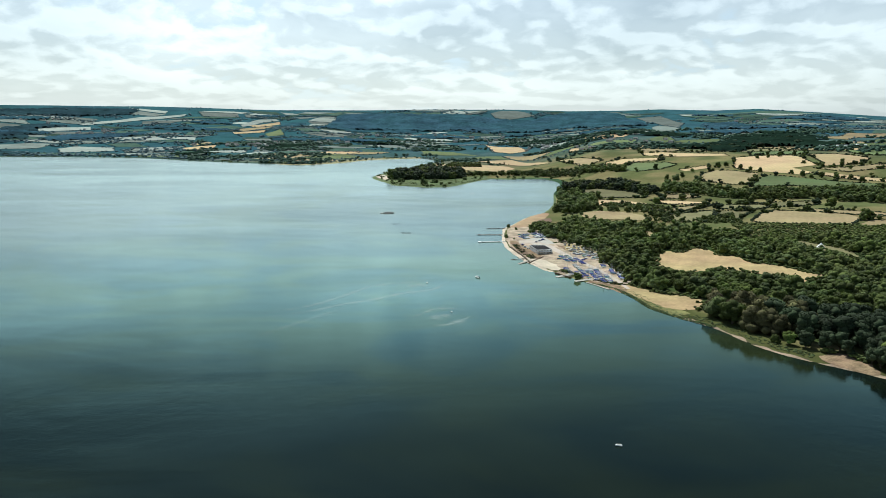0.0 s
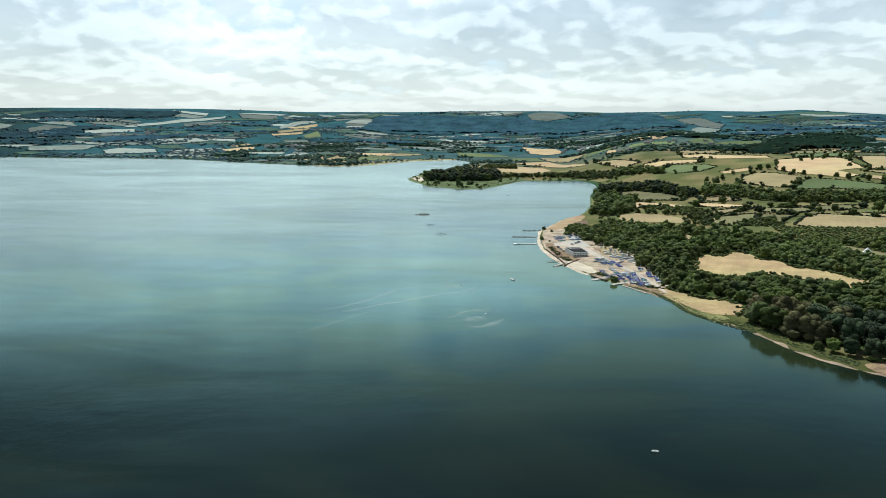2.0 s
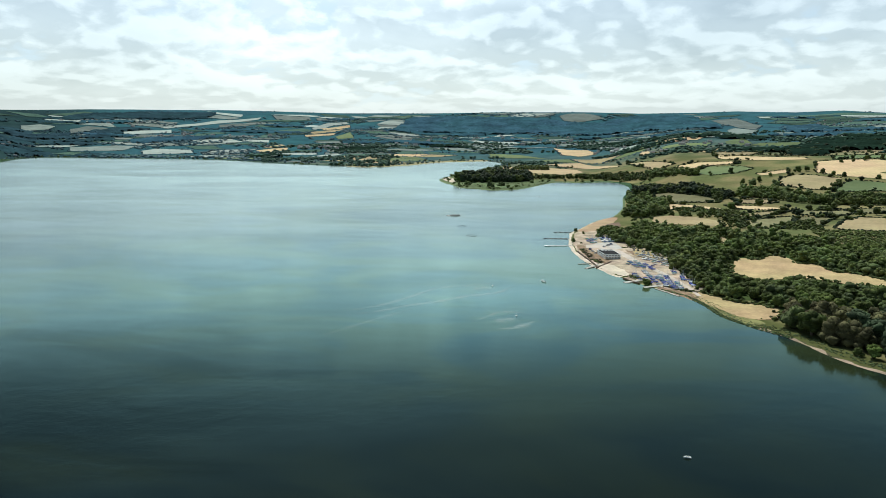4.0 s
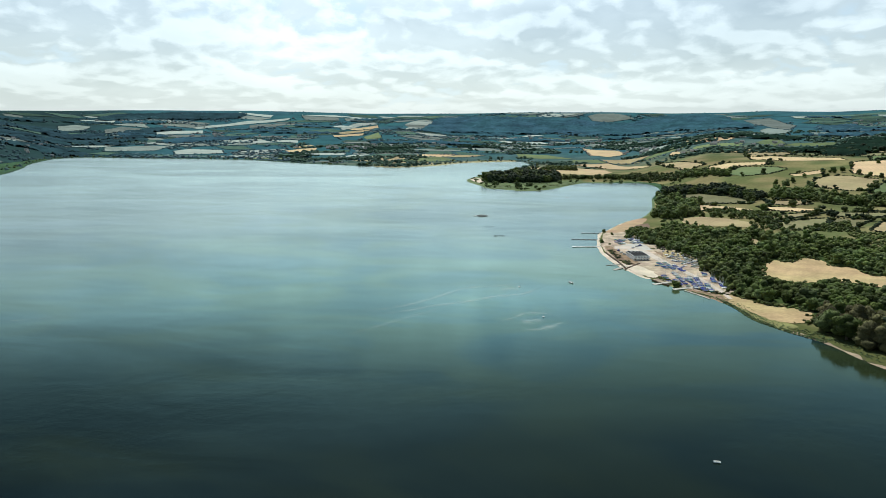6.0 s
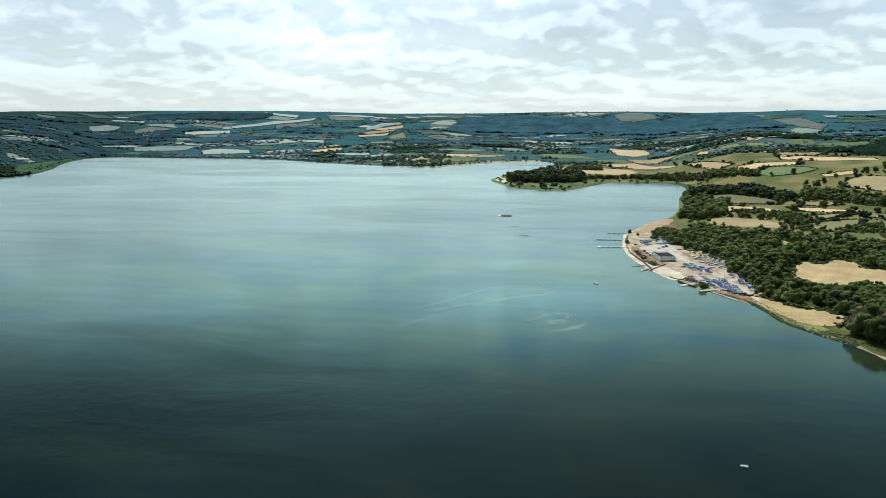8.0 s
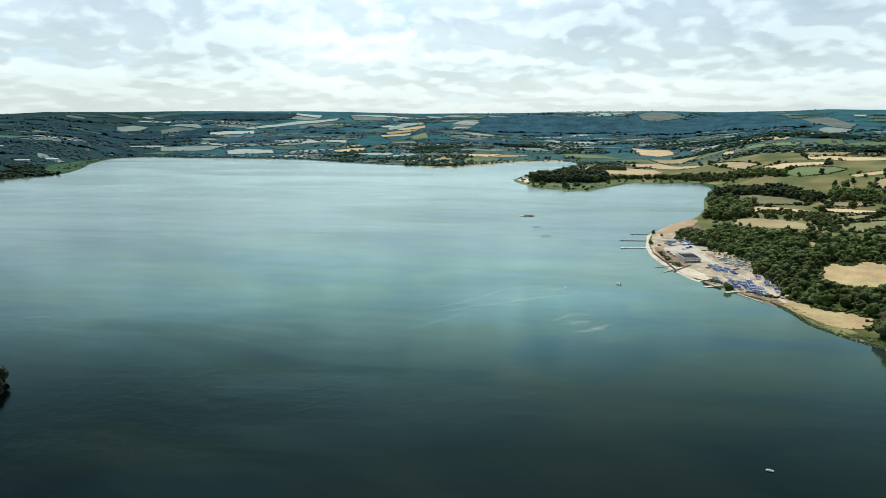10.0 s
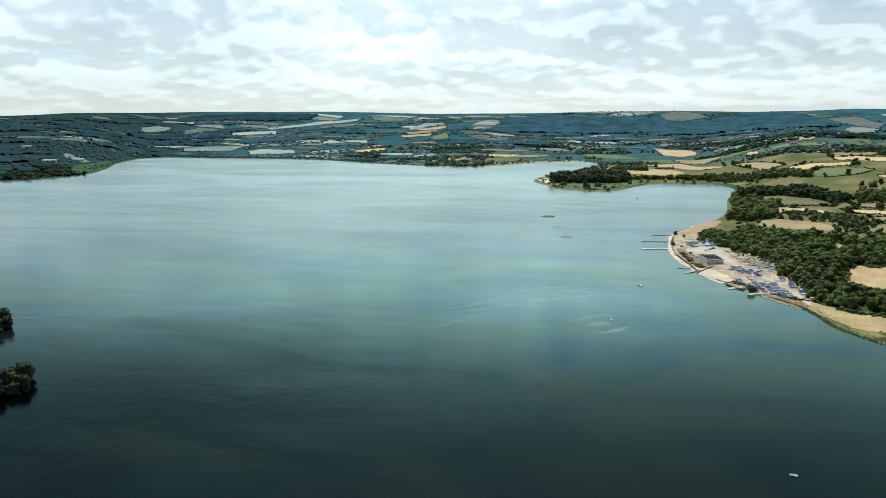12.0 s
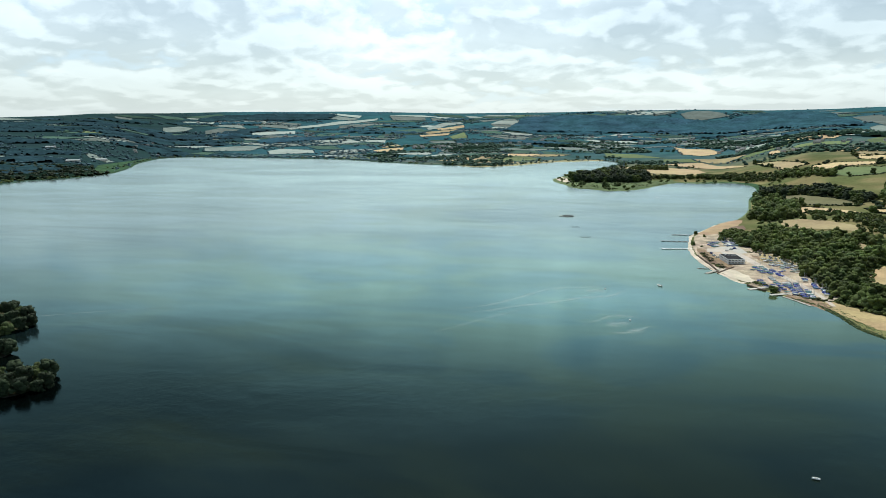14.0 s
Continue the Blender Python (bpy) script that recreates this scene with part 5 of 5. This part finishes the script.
def clubhouse():
    top = tagged(new("clubhouse"), "flat-roofed white two-storey clubhouse with a dark roof", "building")
    top.matrix_basis = pose(96.5, 675, float(ground_at(96.5, 675)[0]) + 0.3, 0, 0, 9) @ Matrix.Diagonal((1, 1, 0.82, 1))
    w, d = 15.0, 27.0
    part("lower_wall", box(bmesh.new(), 0, 0, 1.1, w - 0.4, d - 0.4, 2.9, bevel=0.03), WHITE, top, "white rendered ground floor")
    part("upper_wall", box(bmesh.new(), 0, 0, 3.75, w, d, 2.4, bevel=0.04), WHITE, top, "white boarded upper floor")
    part("roof", box(bmesh.new(), 0, 0, 5.05, w - 0.5, d - 0.5, 0.16), SLATE, top, "dark felt roof")
    rim = bmesh.new()
    for sx, sy, lx, ly in ((0, -d / 2, w + 0.3, 0.35), (0, d / 2, w + 0.3, 0.35), (-w / 2, 0, 0.35, d - 0.36), (w / 2, 0, 0.35, d - 0.36)):
        box(rim, sx, sy, 5.12, lx, ly, 0.34)
    part("parapet", rim, WHITE, top, "white roof edge")
    for n in range(7):
        part("skylight", box(bmesh.new(), -4.6 + 1.6 * n, 6.5 + 1.5 * (n % 2), 5.35, 0.95, 1.3, 0.45, bevel=0.08), WHITE, top, "white roof light")
    for k, z in ((0, 1.25), (1, 3.8)):
        for n in range(5):
            x = -5.6 + 2.8 * n
            win = part("window", box(bmesh.new(), x, -d / 2 - (0.02 if k else -0.18), z, 1.5, 0.10, 0.95), GLASS, top)
            part("frame", box(bmesh.new(), x, -d / 2 - (0.05 if k else -0.15), z - 0.56, 1.7, 0.2, 0.12), WHITE, win)
        for n in range(6 * k):
            y = -10.5 + 4.2 * n
            win = part("window", box(bmesh.new(), -w / 2 - (0.02 if k else -0.18), y, z, 0.10, 1.7, 1.15), GLASS, top)
            part("frame", box(bmesh.new(), -w / 2 - (0.05 if k else -0.15), y, z - 0.66, 0.2, 1.9, 0.12), WHITE, win)
    deck = part("balcony", box(bmesh.new(), 0, -d / 2 - 1.3, 2.45, w, 2.4, 0.2), TIMBER, top)
    rail = bmesh.new()
    for z in (2.95, 3.45):
        box(rail, 0, -d / 2 - 2.4, z, w, 0.07, 0.07)
    for n in range(9):
        box(rail, -w / 2 + 0.1 + n * (w - 0.2) / 8, -d / 2 - 2.4, 3.0, 0.08, 0.08, 1.0)
    part("railing", rail, WHITE, deck)
    for n in range(5):
        part("post", box(bmesh.new(), -w / 2 + 0.4 + n * (w - 0.8) / 4, -d / 2 - 2.2, 1.0, 0.2, 0.2, 2.9), WHITE, top)


clubhouse()


def jetty(x0, y0, x1, y1, mat, words, head=False):
    """A floating jetty from the shore outwards."""
    a, b = np.array((x0, y0)), np.array((x1, y1))
    length, turn = np.hypot(*(b - a)), math.degrees(math.atan2(*(b - a)[::-1]))
    top = tagged(new("jetty"), words, "jetty", "jetties off the point")
    top.matrix_basis = pose(x0, y0, 0, 0, 0, turn)
    n = max(3, int(length / 5))
    for k in range(n):
        s = length / n
        deck = part("deck", box(bmesh.new(), s * (k + 0.5), 0, 0.62, s - 0.12, 1.5, 0.16, bevel=0.02), mat, top)
        part("float", box(bmesh.new(), s * (k + 0.5), 0, 0.25, s * 0.6, 1.2, 0.5, bevel=0.1), TIMBER, deck)
    for k in range(n + 1):
        for side in (-1, 1):
            part("pile", rod(bmesh.new(), (length * k / n, side * 0.85, -3), (length * k / n, side * 0.85, 0.85), 0.07, 0.07), TIMBER, top)
    if head:
        part("head", box(bmesh.new(), length + 1.5, 0, 0.55, 3.4, 3.6, 0.7, bevel=0.15), mat, top, "wide white end float")


jetty(77, 838, 53, 836, PALE, "grey timber jetty on piles reaching into the lake")
jetty(67, 788, 39, 787, TIMBER, "dark weathered timber jetty on piles")
jetty(68, 741, 41, 736, WHITE, "white floating jetty with a wide end", True)


def slipway(x0, y0, x1, y1, wide, mat, words):
    a, b = np.array((x0, y0)), np.array((x1, y1))
    length, turn = np.hypot(*(b - a)), math.degrees(math.atan2(*(b - a)[::-1]))
    bm = box(bmesh.new(), length / 2, 0, 0, length, wide, 0.35, bevel=0.04)
    ob = part("slipway", bm, mat, None)
    ob.matrix_basis = pose(x0, y0, 0.95, 0, math.degrees(math.atan2(0.85, length)), turn)
    tagged(ob, words, "slipway")


slipway(82, 635, 69, 619, 3.2, TIMBER, "dark timber launching ramp into the water")
slipway(111, 573, 94.5, 565, 4.0, CONCRETE, "pale concrete launching ramp beside a bush")
slipway(122, 554, 107, 549, 4.0, CONCRETE, "pale concrete launching ramp at the boat park")
slipway(77, 642, 64, 640, 1.2, TIMBER, "narrow timber landing stage")


def low_wall(points, wide, tall, mat, words):
    """A low wall of short blocks along a line."""
    top = tagged(new("low_wall"), words, "wall", "low walls of the boat park")
    g = np.random.RandomState(int(points[0][0]))
    for (ax, ay), (bx, by) in zip(points, points[1:]):
        length, turn = math.hypot(bx - ax, by - ay), math.degrees(math.atan2(by - ay, bx - ax))
        n = max(1, round(length / 3.0))
        for k in range(n):
            s = (k + 0.5) / n
            x, y = ax + (bx - ax) * s, ay + (by - ay) * s
            bm = box(bmesh.new(), 0, 0, tall / 2 - 0.4, length / n - 0.08, wide * g.uniform(0.85, 1.1), tall * g.uniform(0.85, 1.1) + 0.8, bevel=0.08)
            part("block", bm, mat, top, at=pose(x, y, max(float(ground_at(x, y)[0]), 0.0), 0, 0, turn + g.uniform(-4, 4)))


low_wall([(69.5, 703), (72, 684), (75.5, 661), (78.5, 637), (80, 624)], 1.7, 0.9, DARKSTONE, "dark brown stone wall above the gravel shore")
low_wall([(79, 622), (88, 636), (95, 648)], 1.7, 0.8, DARKSTONE, "dark stone edge beside a launching ramp")
low_wall([(96, 580), (101, 569), (106, 562)], 1.6, 0.9, DARKSTONE, "dark stone wall beside the boat park")
low_wall([(115, 546), (122, 534), (128, 521)], 1.6, 0.35, CONCRETE, "pale concrete edge of the boat park along the water")


def club_trees():
    g = np.random.RandomState(23)
    for x, y, s, k in ((110, 556, 0.62, 0), (113, 560, 0.5, 1), (80, 846, 0.55, 3), (70, 763, 0.62, 5), (71, 770, 0.5, 3), (87, 820, 0.42, 2), (146, 542, 0.4, 0), (78, 752, 0.35, 5)):
        tree(x, y, s, k, "bushes round the boat park", g, 0.5)


club_trees()


def car(x, y, turn, mat, words):
    top = tagged(new("parked_car"), words, "car", "vehicles at the boat park")
    top.matrix_basis = pose(x, y, float(ground_at(x, y)[0]) + 0.4, 0, 0, turn)
    body = box(bmesh.new(), 0, 0, 0.62, 4.2, 1.75, 0.62, bevel=0.14)
    part("body", body, mat, top)
    cabin = bmesh.new()
    verts = bmesh.ops.create_cube(cabin, size=1, matrix=pose(-0.2, 0, 1.2) @ Matrix.Diagonal((2.5, 1.6, 0.6, 1)))["verts"]
    for v in verts:
        if v.co.z > 1.2:
            v.co.x = -0.2 + (v.co.x + 0.2) * 0.7
            v.co.y *= 0.88
    cab = part("cabin", cabin, GLASS, top, "dark car windows")
    part("roof", box(bmesh.new(), -0.2, 0, 1.52, 1.7, 1.38, 0.06, bevel=0.02), mat, cab)
    for a in (-1.3, 1.35):
        for b in (-0.82, 0.82):
            part("wheel", rod(bmesh.new(), (a, b - 0.1, 0.32), (a, b + 0.1, 0.32), 0.32, 0.32, 12), DARK, top)


def park():
    g = np.random.RandomState(29)
    paints = [(WHITE, "white parked car"), (PALE, "grey parked car"), (DARK, "black parked car"), (BLUE, "blue parked car"), (ALLOY, "silver parked car")]
    for n in range(9):
        s = (n % 11) / 10
        mat, words = paints[g.choice(5, p=(0.15, 0.2, 0.3, 0.15, 0.2))]
        car(127 + 20 * s - 8 * (n // 11) + g.uniform(-3, 3), 707 - 58 * s - 10 * (n // 11) + g.uniform(-3, 3), 60 + g.uniform(-40, 40), mat, words + " on dry grass by the wood")
    for x, y in ((99, 728), (104, 735), (108, 741), (86, 690), (84, 700), (83, 712)):
        mat, words = paints[g.choice(5)]
        car(x, y, 40 + g.uniform(-20, 20), mat, words + " beside the clubhouse")


park()


def tent():
    x, y = 376, 681
    top = tagged(new("tent"), "white pointed bell tent in a woodland glade", "tent")
    top.matrix_basis = pose(x, y, float(ground_at(x, y)[0])) @ Matrix.Diagonal((0.78, 0.78, 0.85, 1))
    bm = bmesh.new()
    bmesh.ops.create_cone(bm, segments=14, cap_ends=False, radius1=5.2, radius2=0.25, depth=5.6, matrix=pose(0, 0, 4.2))
    part("canopy", bm, WHITE, top, "white canvas cone")
    bm = bmesh.new()
    bmesh.ops.create_cone(bm, segments=14, cap_ends=False, radius1=5.0, radius2=5.2, depth=1.4, matrix=pose(0, 0, 0.7))
    part("side_wall", bm, WHITE, top)
    part("pole", rod(bmesh.new(), (0, 0, 0), (0, 0, 7.6), 0.1, 0.06), TIMBER, top)


tent()

# ---- on the water ----
def ring_raft(x, y, radius, deep, words):
    """A round floating frame with a walkway and short posts."""
    top = tagged(new("ring_raft"), words, "raft", "round rafts on the lake")
    top.matrix_basis = pose(x, y, 0)
    for r, z in ((radius, 0.12), (radius - 1.3, 0.12)):
        bm = bmesh.new()
        p = [(math.cos(a), math.sin(a)) for a in np.linspace(0, 2 * math.pi, 33)[:-1]]
        for (a, b), (c, d) in zip(p, p[1:] + p[:1]):
            rod(bm, (a * r, b * r, z), (c * r, d * r, z), 0.34 * deep, 0.34 * deep, 6)
        part("float_ring", bm, DARK, top)
    if deep > 0.8:
        rail = bmesh.new()
        for (a, b), (c, d) in zip(p, p[1:] + p[:1]):
            rod(rail, (a * radius, b * radius, 1.25), (c * radius, d * radius, 1.25), 0.09, 0.09, 5)
        part("handrail", rail, TIMBER, top)
        for k in range(16):
            a, b = p[k * 2]
            part("post", rod(bmesh.new(), (a * radius, b * radius, 0.1), (a * radius, b * radius, 1.3), 0.1, 0.1, 6), TIMBER, top)
    if deep < 0.8:
        return
    net = bmesh.new()
    bmesh.ops.create_circle(net, cap_ends=True, segments=32, radius=radius - 1.5, matrix=pose(0, 0, 0.05))
    part("net", net, NET, top, "dark submerged netting")


ring_raft(-77.5, 981, 7.6, 1.0, "dark round raft with a handrail, afloat on the lake")
ring_raft(-60, 875, 6.2, 0.14, "half-sunken round raft frame awash in the lake")
ring_raft(-43, 799, 6.6, 0.2, "low dark round raft frame on the water")


def open_boat(x, y, turn, length, words, engine=True, shade=WHITE):
    top = tagged(new("motor_boat" if engine else "rowing_boat"), words, "boat")
    top.matrix_basis = pose(x, y, -0.42, 0, 0, turn)
    hull, cover, mast, boom, trolley = dinghy_meshes(length, length * 0.38)
    for spare in (mast, boom, trolley):
        spare.free()
    part("hull", hull, shade, top)
    part("deck", cover, WHITE, top)
    for k in (-0.15, 0.12):
        part("thwart", box(bmesh.new(), k * length, 0, 1.2, 0.35, length * 0.3, 0.16), TIMBER, top)
    if engine:
        out = part("outboard", box(bmesh.new(), -length * 0.53, 0, 1.25, 0.5, 0.45, 0.75, bevel=0.1), DARK, top, "black outboard engine")
        part("leg", rod(bmesh.new(), (-length * 0.54, 0, 0.2), (-length * 0.54, 0, 1.0), 0.1, 0.1), DARK, out)
        part("console", box(bmesh.new(), 0.2, 0, 1.5, 0.7, 0.8, 0.6, bevel=0.06), WHITE, top)


open_boat(28.5, 562, 125, 5.4, "white motor boat with a black outboard, lying on the lake")
open_boat(69.8, 256.5, 170, 2.7, "small white rowing boat adrift on dark water", False)
open_boat(53, 1266, 160, 4.2, "dark rowing boat far out in the bay", False, DARK)
open_boat(-87, 978, 175, 4.8, "dark work boat moored beside a round raft", False, DARK)


def aerator(x, y):
    """A float that stirs the lake, with curved lines of foam drifting from it."""
    top = tagged(new("aerator"), "white aerating float with curved foam lines round it", "float", "aerators on the lake")
    top.matrix_basis = pose(x, y, 0)
    bm = bmesh.new()
    bmesh.ops.create_uvsphere(bm, u_segments=14, v_segments=8, radius=0.6, matrix=pose(0, 0, 0.15) @ Matrix.Diagonal((1.3, 1, 0.6, 1)))
    part("float", bm, WHITE, top)
    part("post", rod(bmesh.new(), (0, 0, 0.3), (0, 0, 1.6), 0.07, 0.05), ALLOY, top)
    return top


aerator(-12.5, 541)
aerator(6, 454)


def slick(points, wide, label, seed, film=1.0):
    """A smooth pale streak on the water, ragged and thin at its ends."""
    g = np.random.RandomState(seed)
    p = curve_through(points, 12)[: (len(points) - 1) * 12]
    d = np.gradient(p, axis=0)
    d = np.c_[-d[:, 1], d[:, 0]] / np.hypot(*d.T)[:, None]
    s = np.linspace(0, 1, len(p))
    w = 1.5 * wide * np.sin(math.pi * s) ** 0.7 * (0.75 + 0.35 * ripple(p[:, 0], p[:, 1], 11, seed))
    across = ((-1.1, 0.0), (-0.6, 0.4), (-0.1, 1.0), (0.3, 0.8), (0.9, 0.25), (1.5, 0.0))
    rows = [np.c_[p + d * (w * k)[:, None], np.full(len(p), 0.03 + 0.004 * (seed % 9))] for k, _ in across]
    thick = film * np.concatenate([f * np.clip(np.sin(math.pi * s) * 1.6, 0, 1) for _, f in across])
    m = len(p)
    i, j = np.meshgrid(np.arange(5), np.arange(m - 1), indexing="ij")
    k = (i * m + j).ravel()
    me = mesh_from("slick", np.concatenate(rows), np.concatenate([np.c_[k, k + m, k + m + 1], np.c_[k, k + m + 1, k + 1]]), SLICK, colour=np.repeat(thick[:, None], 3, 1))
    tagged(new("slick", me), label, "slick", kind="stuff")


slick([(-1, 545), (-2, 531), (-8, 520), (-18, 513), (-31, 506), (-51, 487), (-69, 475), (-93, 453), (-121, 443)], 3.0, "pale smooth streak curving away from a float", 1, 1.2)
slick([(-5, 554), (-29, 542), (-55, 530), (-75, 495), (-93, 469), (-117, 452)], 2.8, "pale smooth streak on the lake", 2)
slick([(15, 455), (7, 463), (-5, 463), (-13, 451), (-22, 435)], 2.2, "pale smooth streak curling round a float", 3)
slick([(17, 443), (10, 432), (3, 425), (-7, 424)], 3.0, "pale smooth streak curling below a float", 4, 1.3)
slick([(-67, 464), (-89, 432), (-111, 397)], 2.4, "pale smooth streak on open water", 8, 0.45)
slick([(4, 450), (1, 445), (-4, 443), (-9, 446)], 6.0, "pale patch of stirred water beside a float", 6)
slick([(-15, 538), (-20, 533), (-28, 532)], 6.0, "pale patch of stirred water by a float", 7)
slick([(-386, 366), (-372, 374), (-350, 388), (-318, 405), (-300, 414)], 0.9, "thin straight foam line near the islands", 5)


# ---- villages ----
def house_meshes(w, d, h):
    wall, roof, chimney = bmesh.new(), bmesh.new(), bmesh.new()
    box(wall, 0, 0, h / 2 - 0.5, w, d, h + 1)
    e = 0.4
    v = [roof.verts.new(p) for p in ((-w / 2 - e, -d / 2 - e, h - 0.1), (w / 2 + e, -d / 2 - e, h - 0.1), (w / 2 + e, d / 2 + e, h - 0.1), (-w / 2 - e, d / 2 + e, h - 0.1),
                                     (-w / 2 - e, 0, h + d * 0.38), (w / 2 + e, 0, h + d * 0.38))]
    for f in ((0, 1, 5, 4), (2, 3, 4, 5), (3, 0, 4), (1, 2, 5), (3, 2, 1, 0)):
        roof.faces.new([v[k] for k in f])
    box(chimney, w * 0.32, 0, h + d * 0.38, 0.8, 0.8, 1.8)
    return as_mesh("wall", wall, STONE), as_mesh("roof", roof, TILE), as_mesh("chimney", chimney, STONE)


def villages():
    g = np.random.RandomState(37)
    kinds = [house_meshes(14, 8, 5.5), house_meshes(20, 9, 6), house_meshes(11, 7.5, 5)]
    places = [(14, 3463, 16, 150), (-279, 3306, 14, 150), (621, 2340, 9, 70), (405, 2717, 10, 80), (-2252, 3729, 6, 120), (-415, 3129, 10, 120), (467, 2106, 5, 50),
              (302, 3265, 8, 110), (1609, 3691, 8, 120), (-1659, 3252, 6, 110), (-1500, 3428, 6, 110), (-2004, 2492, 6, 70), (-2114, 2742, 6, 80), (-898, 2977, 10, 80),
              (-774, 2998, 10, 80), (-2129, 3663, 7, 130), (-1621, 3414, 7, 130)]
    windows = as_mesh("window", box(bmesh.new(), 0, 0, 0, 1.5, 0.1, 1.3), GLASS)
    for cx, cy, count, spread in places:
        for k in range(count):
            x, y = cx + g.normal(0, spread), cy + g.normal(0, spread * 0.45)
            wall, roof, chimney = kinds[g.randint(3)]
            top = tagged(new("village_house"), "pale stone village house with a pitched roof among trees", "house", "houses across the valley")
            top.matrix_basis = pose(x, y, float(ground_at(x, y)[0]) + 0.4, 0, 0, g.uniform(-35, 35))
            new("wall", wall).parent = top
            lid = new("roof", roof)
            lid.parent = top
            new("chimney", chimney).parent = lid
            for n in range(3):
                ob = new("window", windows)
                ob.parent, ob.location = top, (-3.2 + 3.2 * n, -wall.vertices[0].co.y * 0 - max(v.co.y for v in wall.vertices) - 0.03, 3.4)


villages()


def barns():
    g = np.random.RandomState(43)
    for x, y, w, d, turn in ((1089, 1988, 46, 14, -25), (1132, 1985, 40, 14, -25), (1183, 2003, 42, 12, -28), (676, 2080, 30, 12, -10), (720, 2085, 34, 12, -14),
                             (-1682, 1827, 40, 14, 30), (-1709, 1981, 34, 12, 35), (-2091, 2167, 34, 12, 30), (14, 3440, 60, 18, 5), (60, 3455, 44, 16, 0)):
        wall, roof = bmesh.new(), bmesh.new()
        box(wall, 0, 0, 2.0, w, d, 5.4)
        rod_top = [(-d / 2 - 0.3, 4.6), (0, 4.6 + d * 0.2), (d / 2 + 0.3, 4.6)]
        v = [[roof.verts.new((sx * (w / 2 + 0.4), a, b)) for a, b in rod_top] for sx in (-1, 1)]
        for k in range(2):
            roof.faces.new((v[0][k], v[1][k], v[1][k + 1], v[0][k + 1]))
        for s in v:
            roof.faces.new(s)
        top = tagged(new("farm_barn"), "long low farm barn with a pale sheet roof", "barn", "barns of the farms")
        top.matrix_basis = pose(x, y, float(ground_at(x, y)[0]) + 0.5, 0, 0, turn)
        part("wall", wall, STONE, top)
        part("roof", roof, PALE, top)
        part("door", box(bmesh.new(), 0, -d / 2 - 0.05, 1.6, 4, 0.14, 3.6), TIMBER, top)


barns()
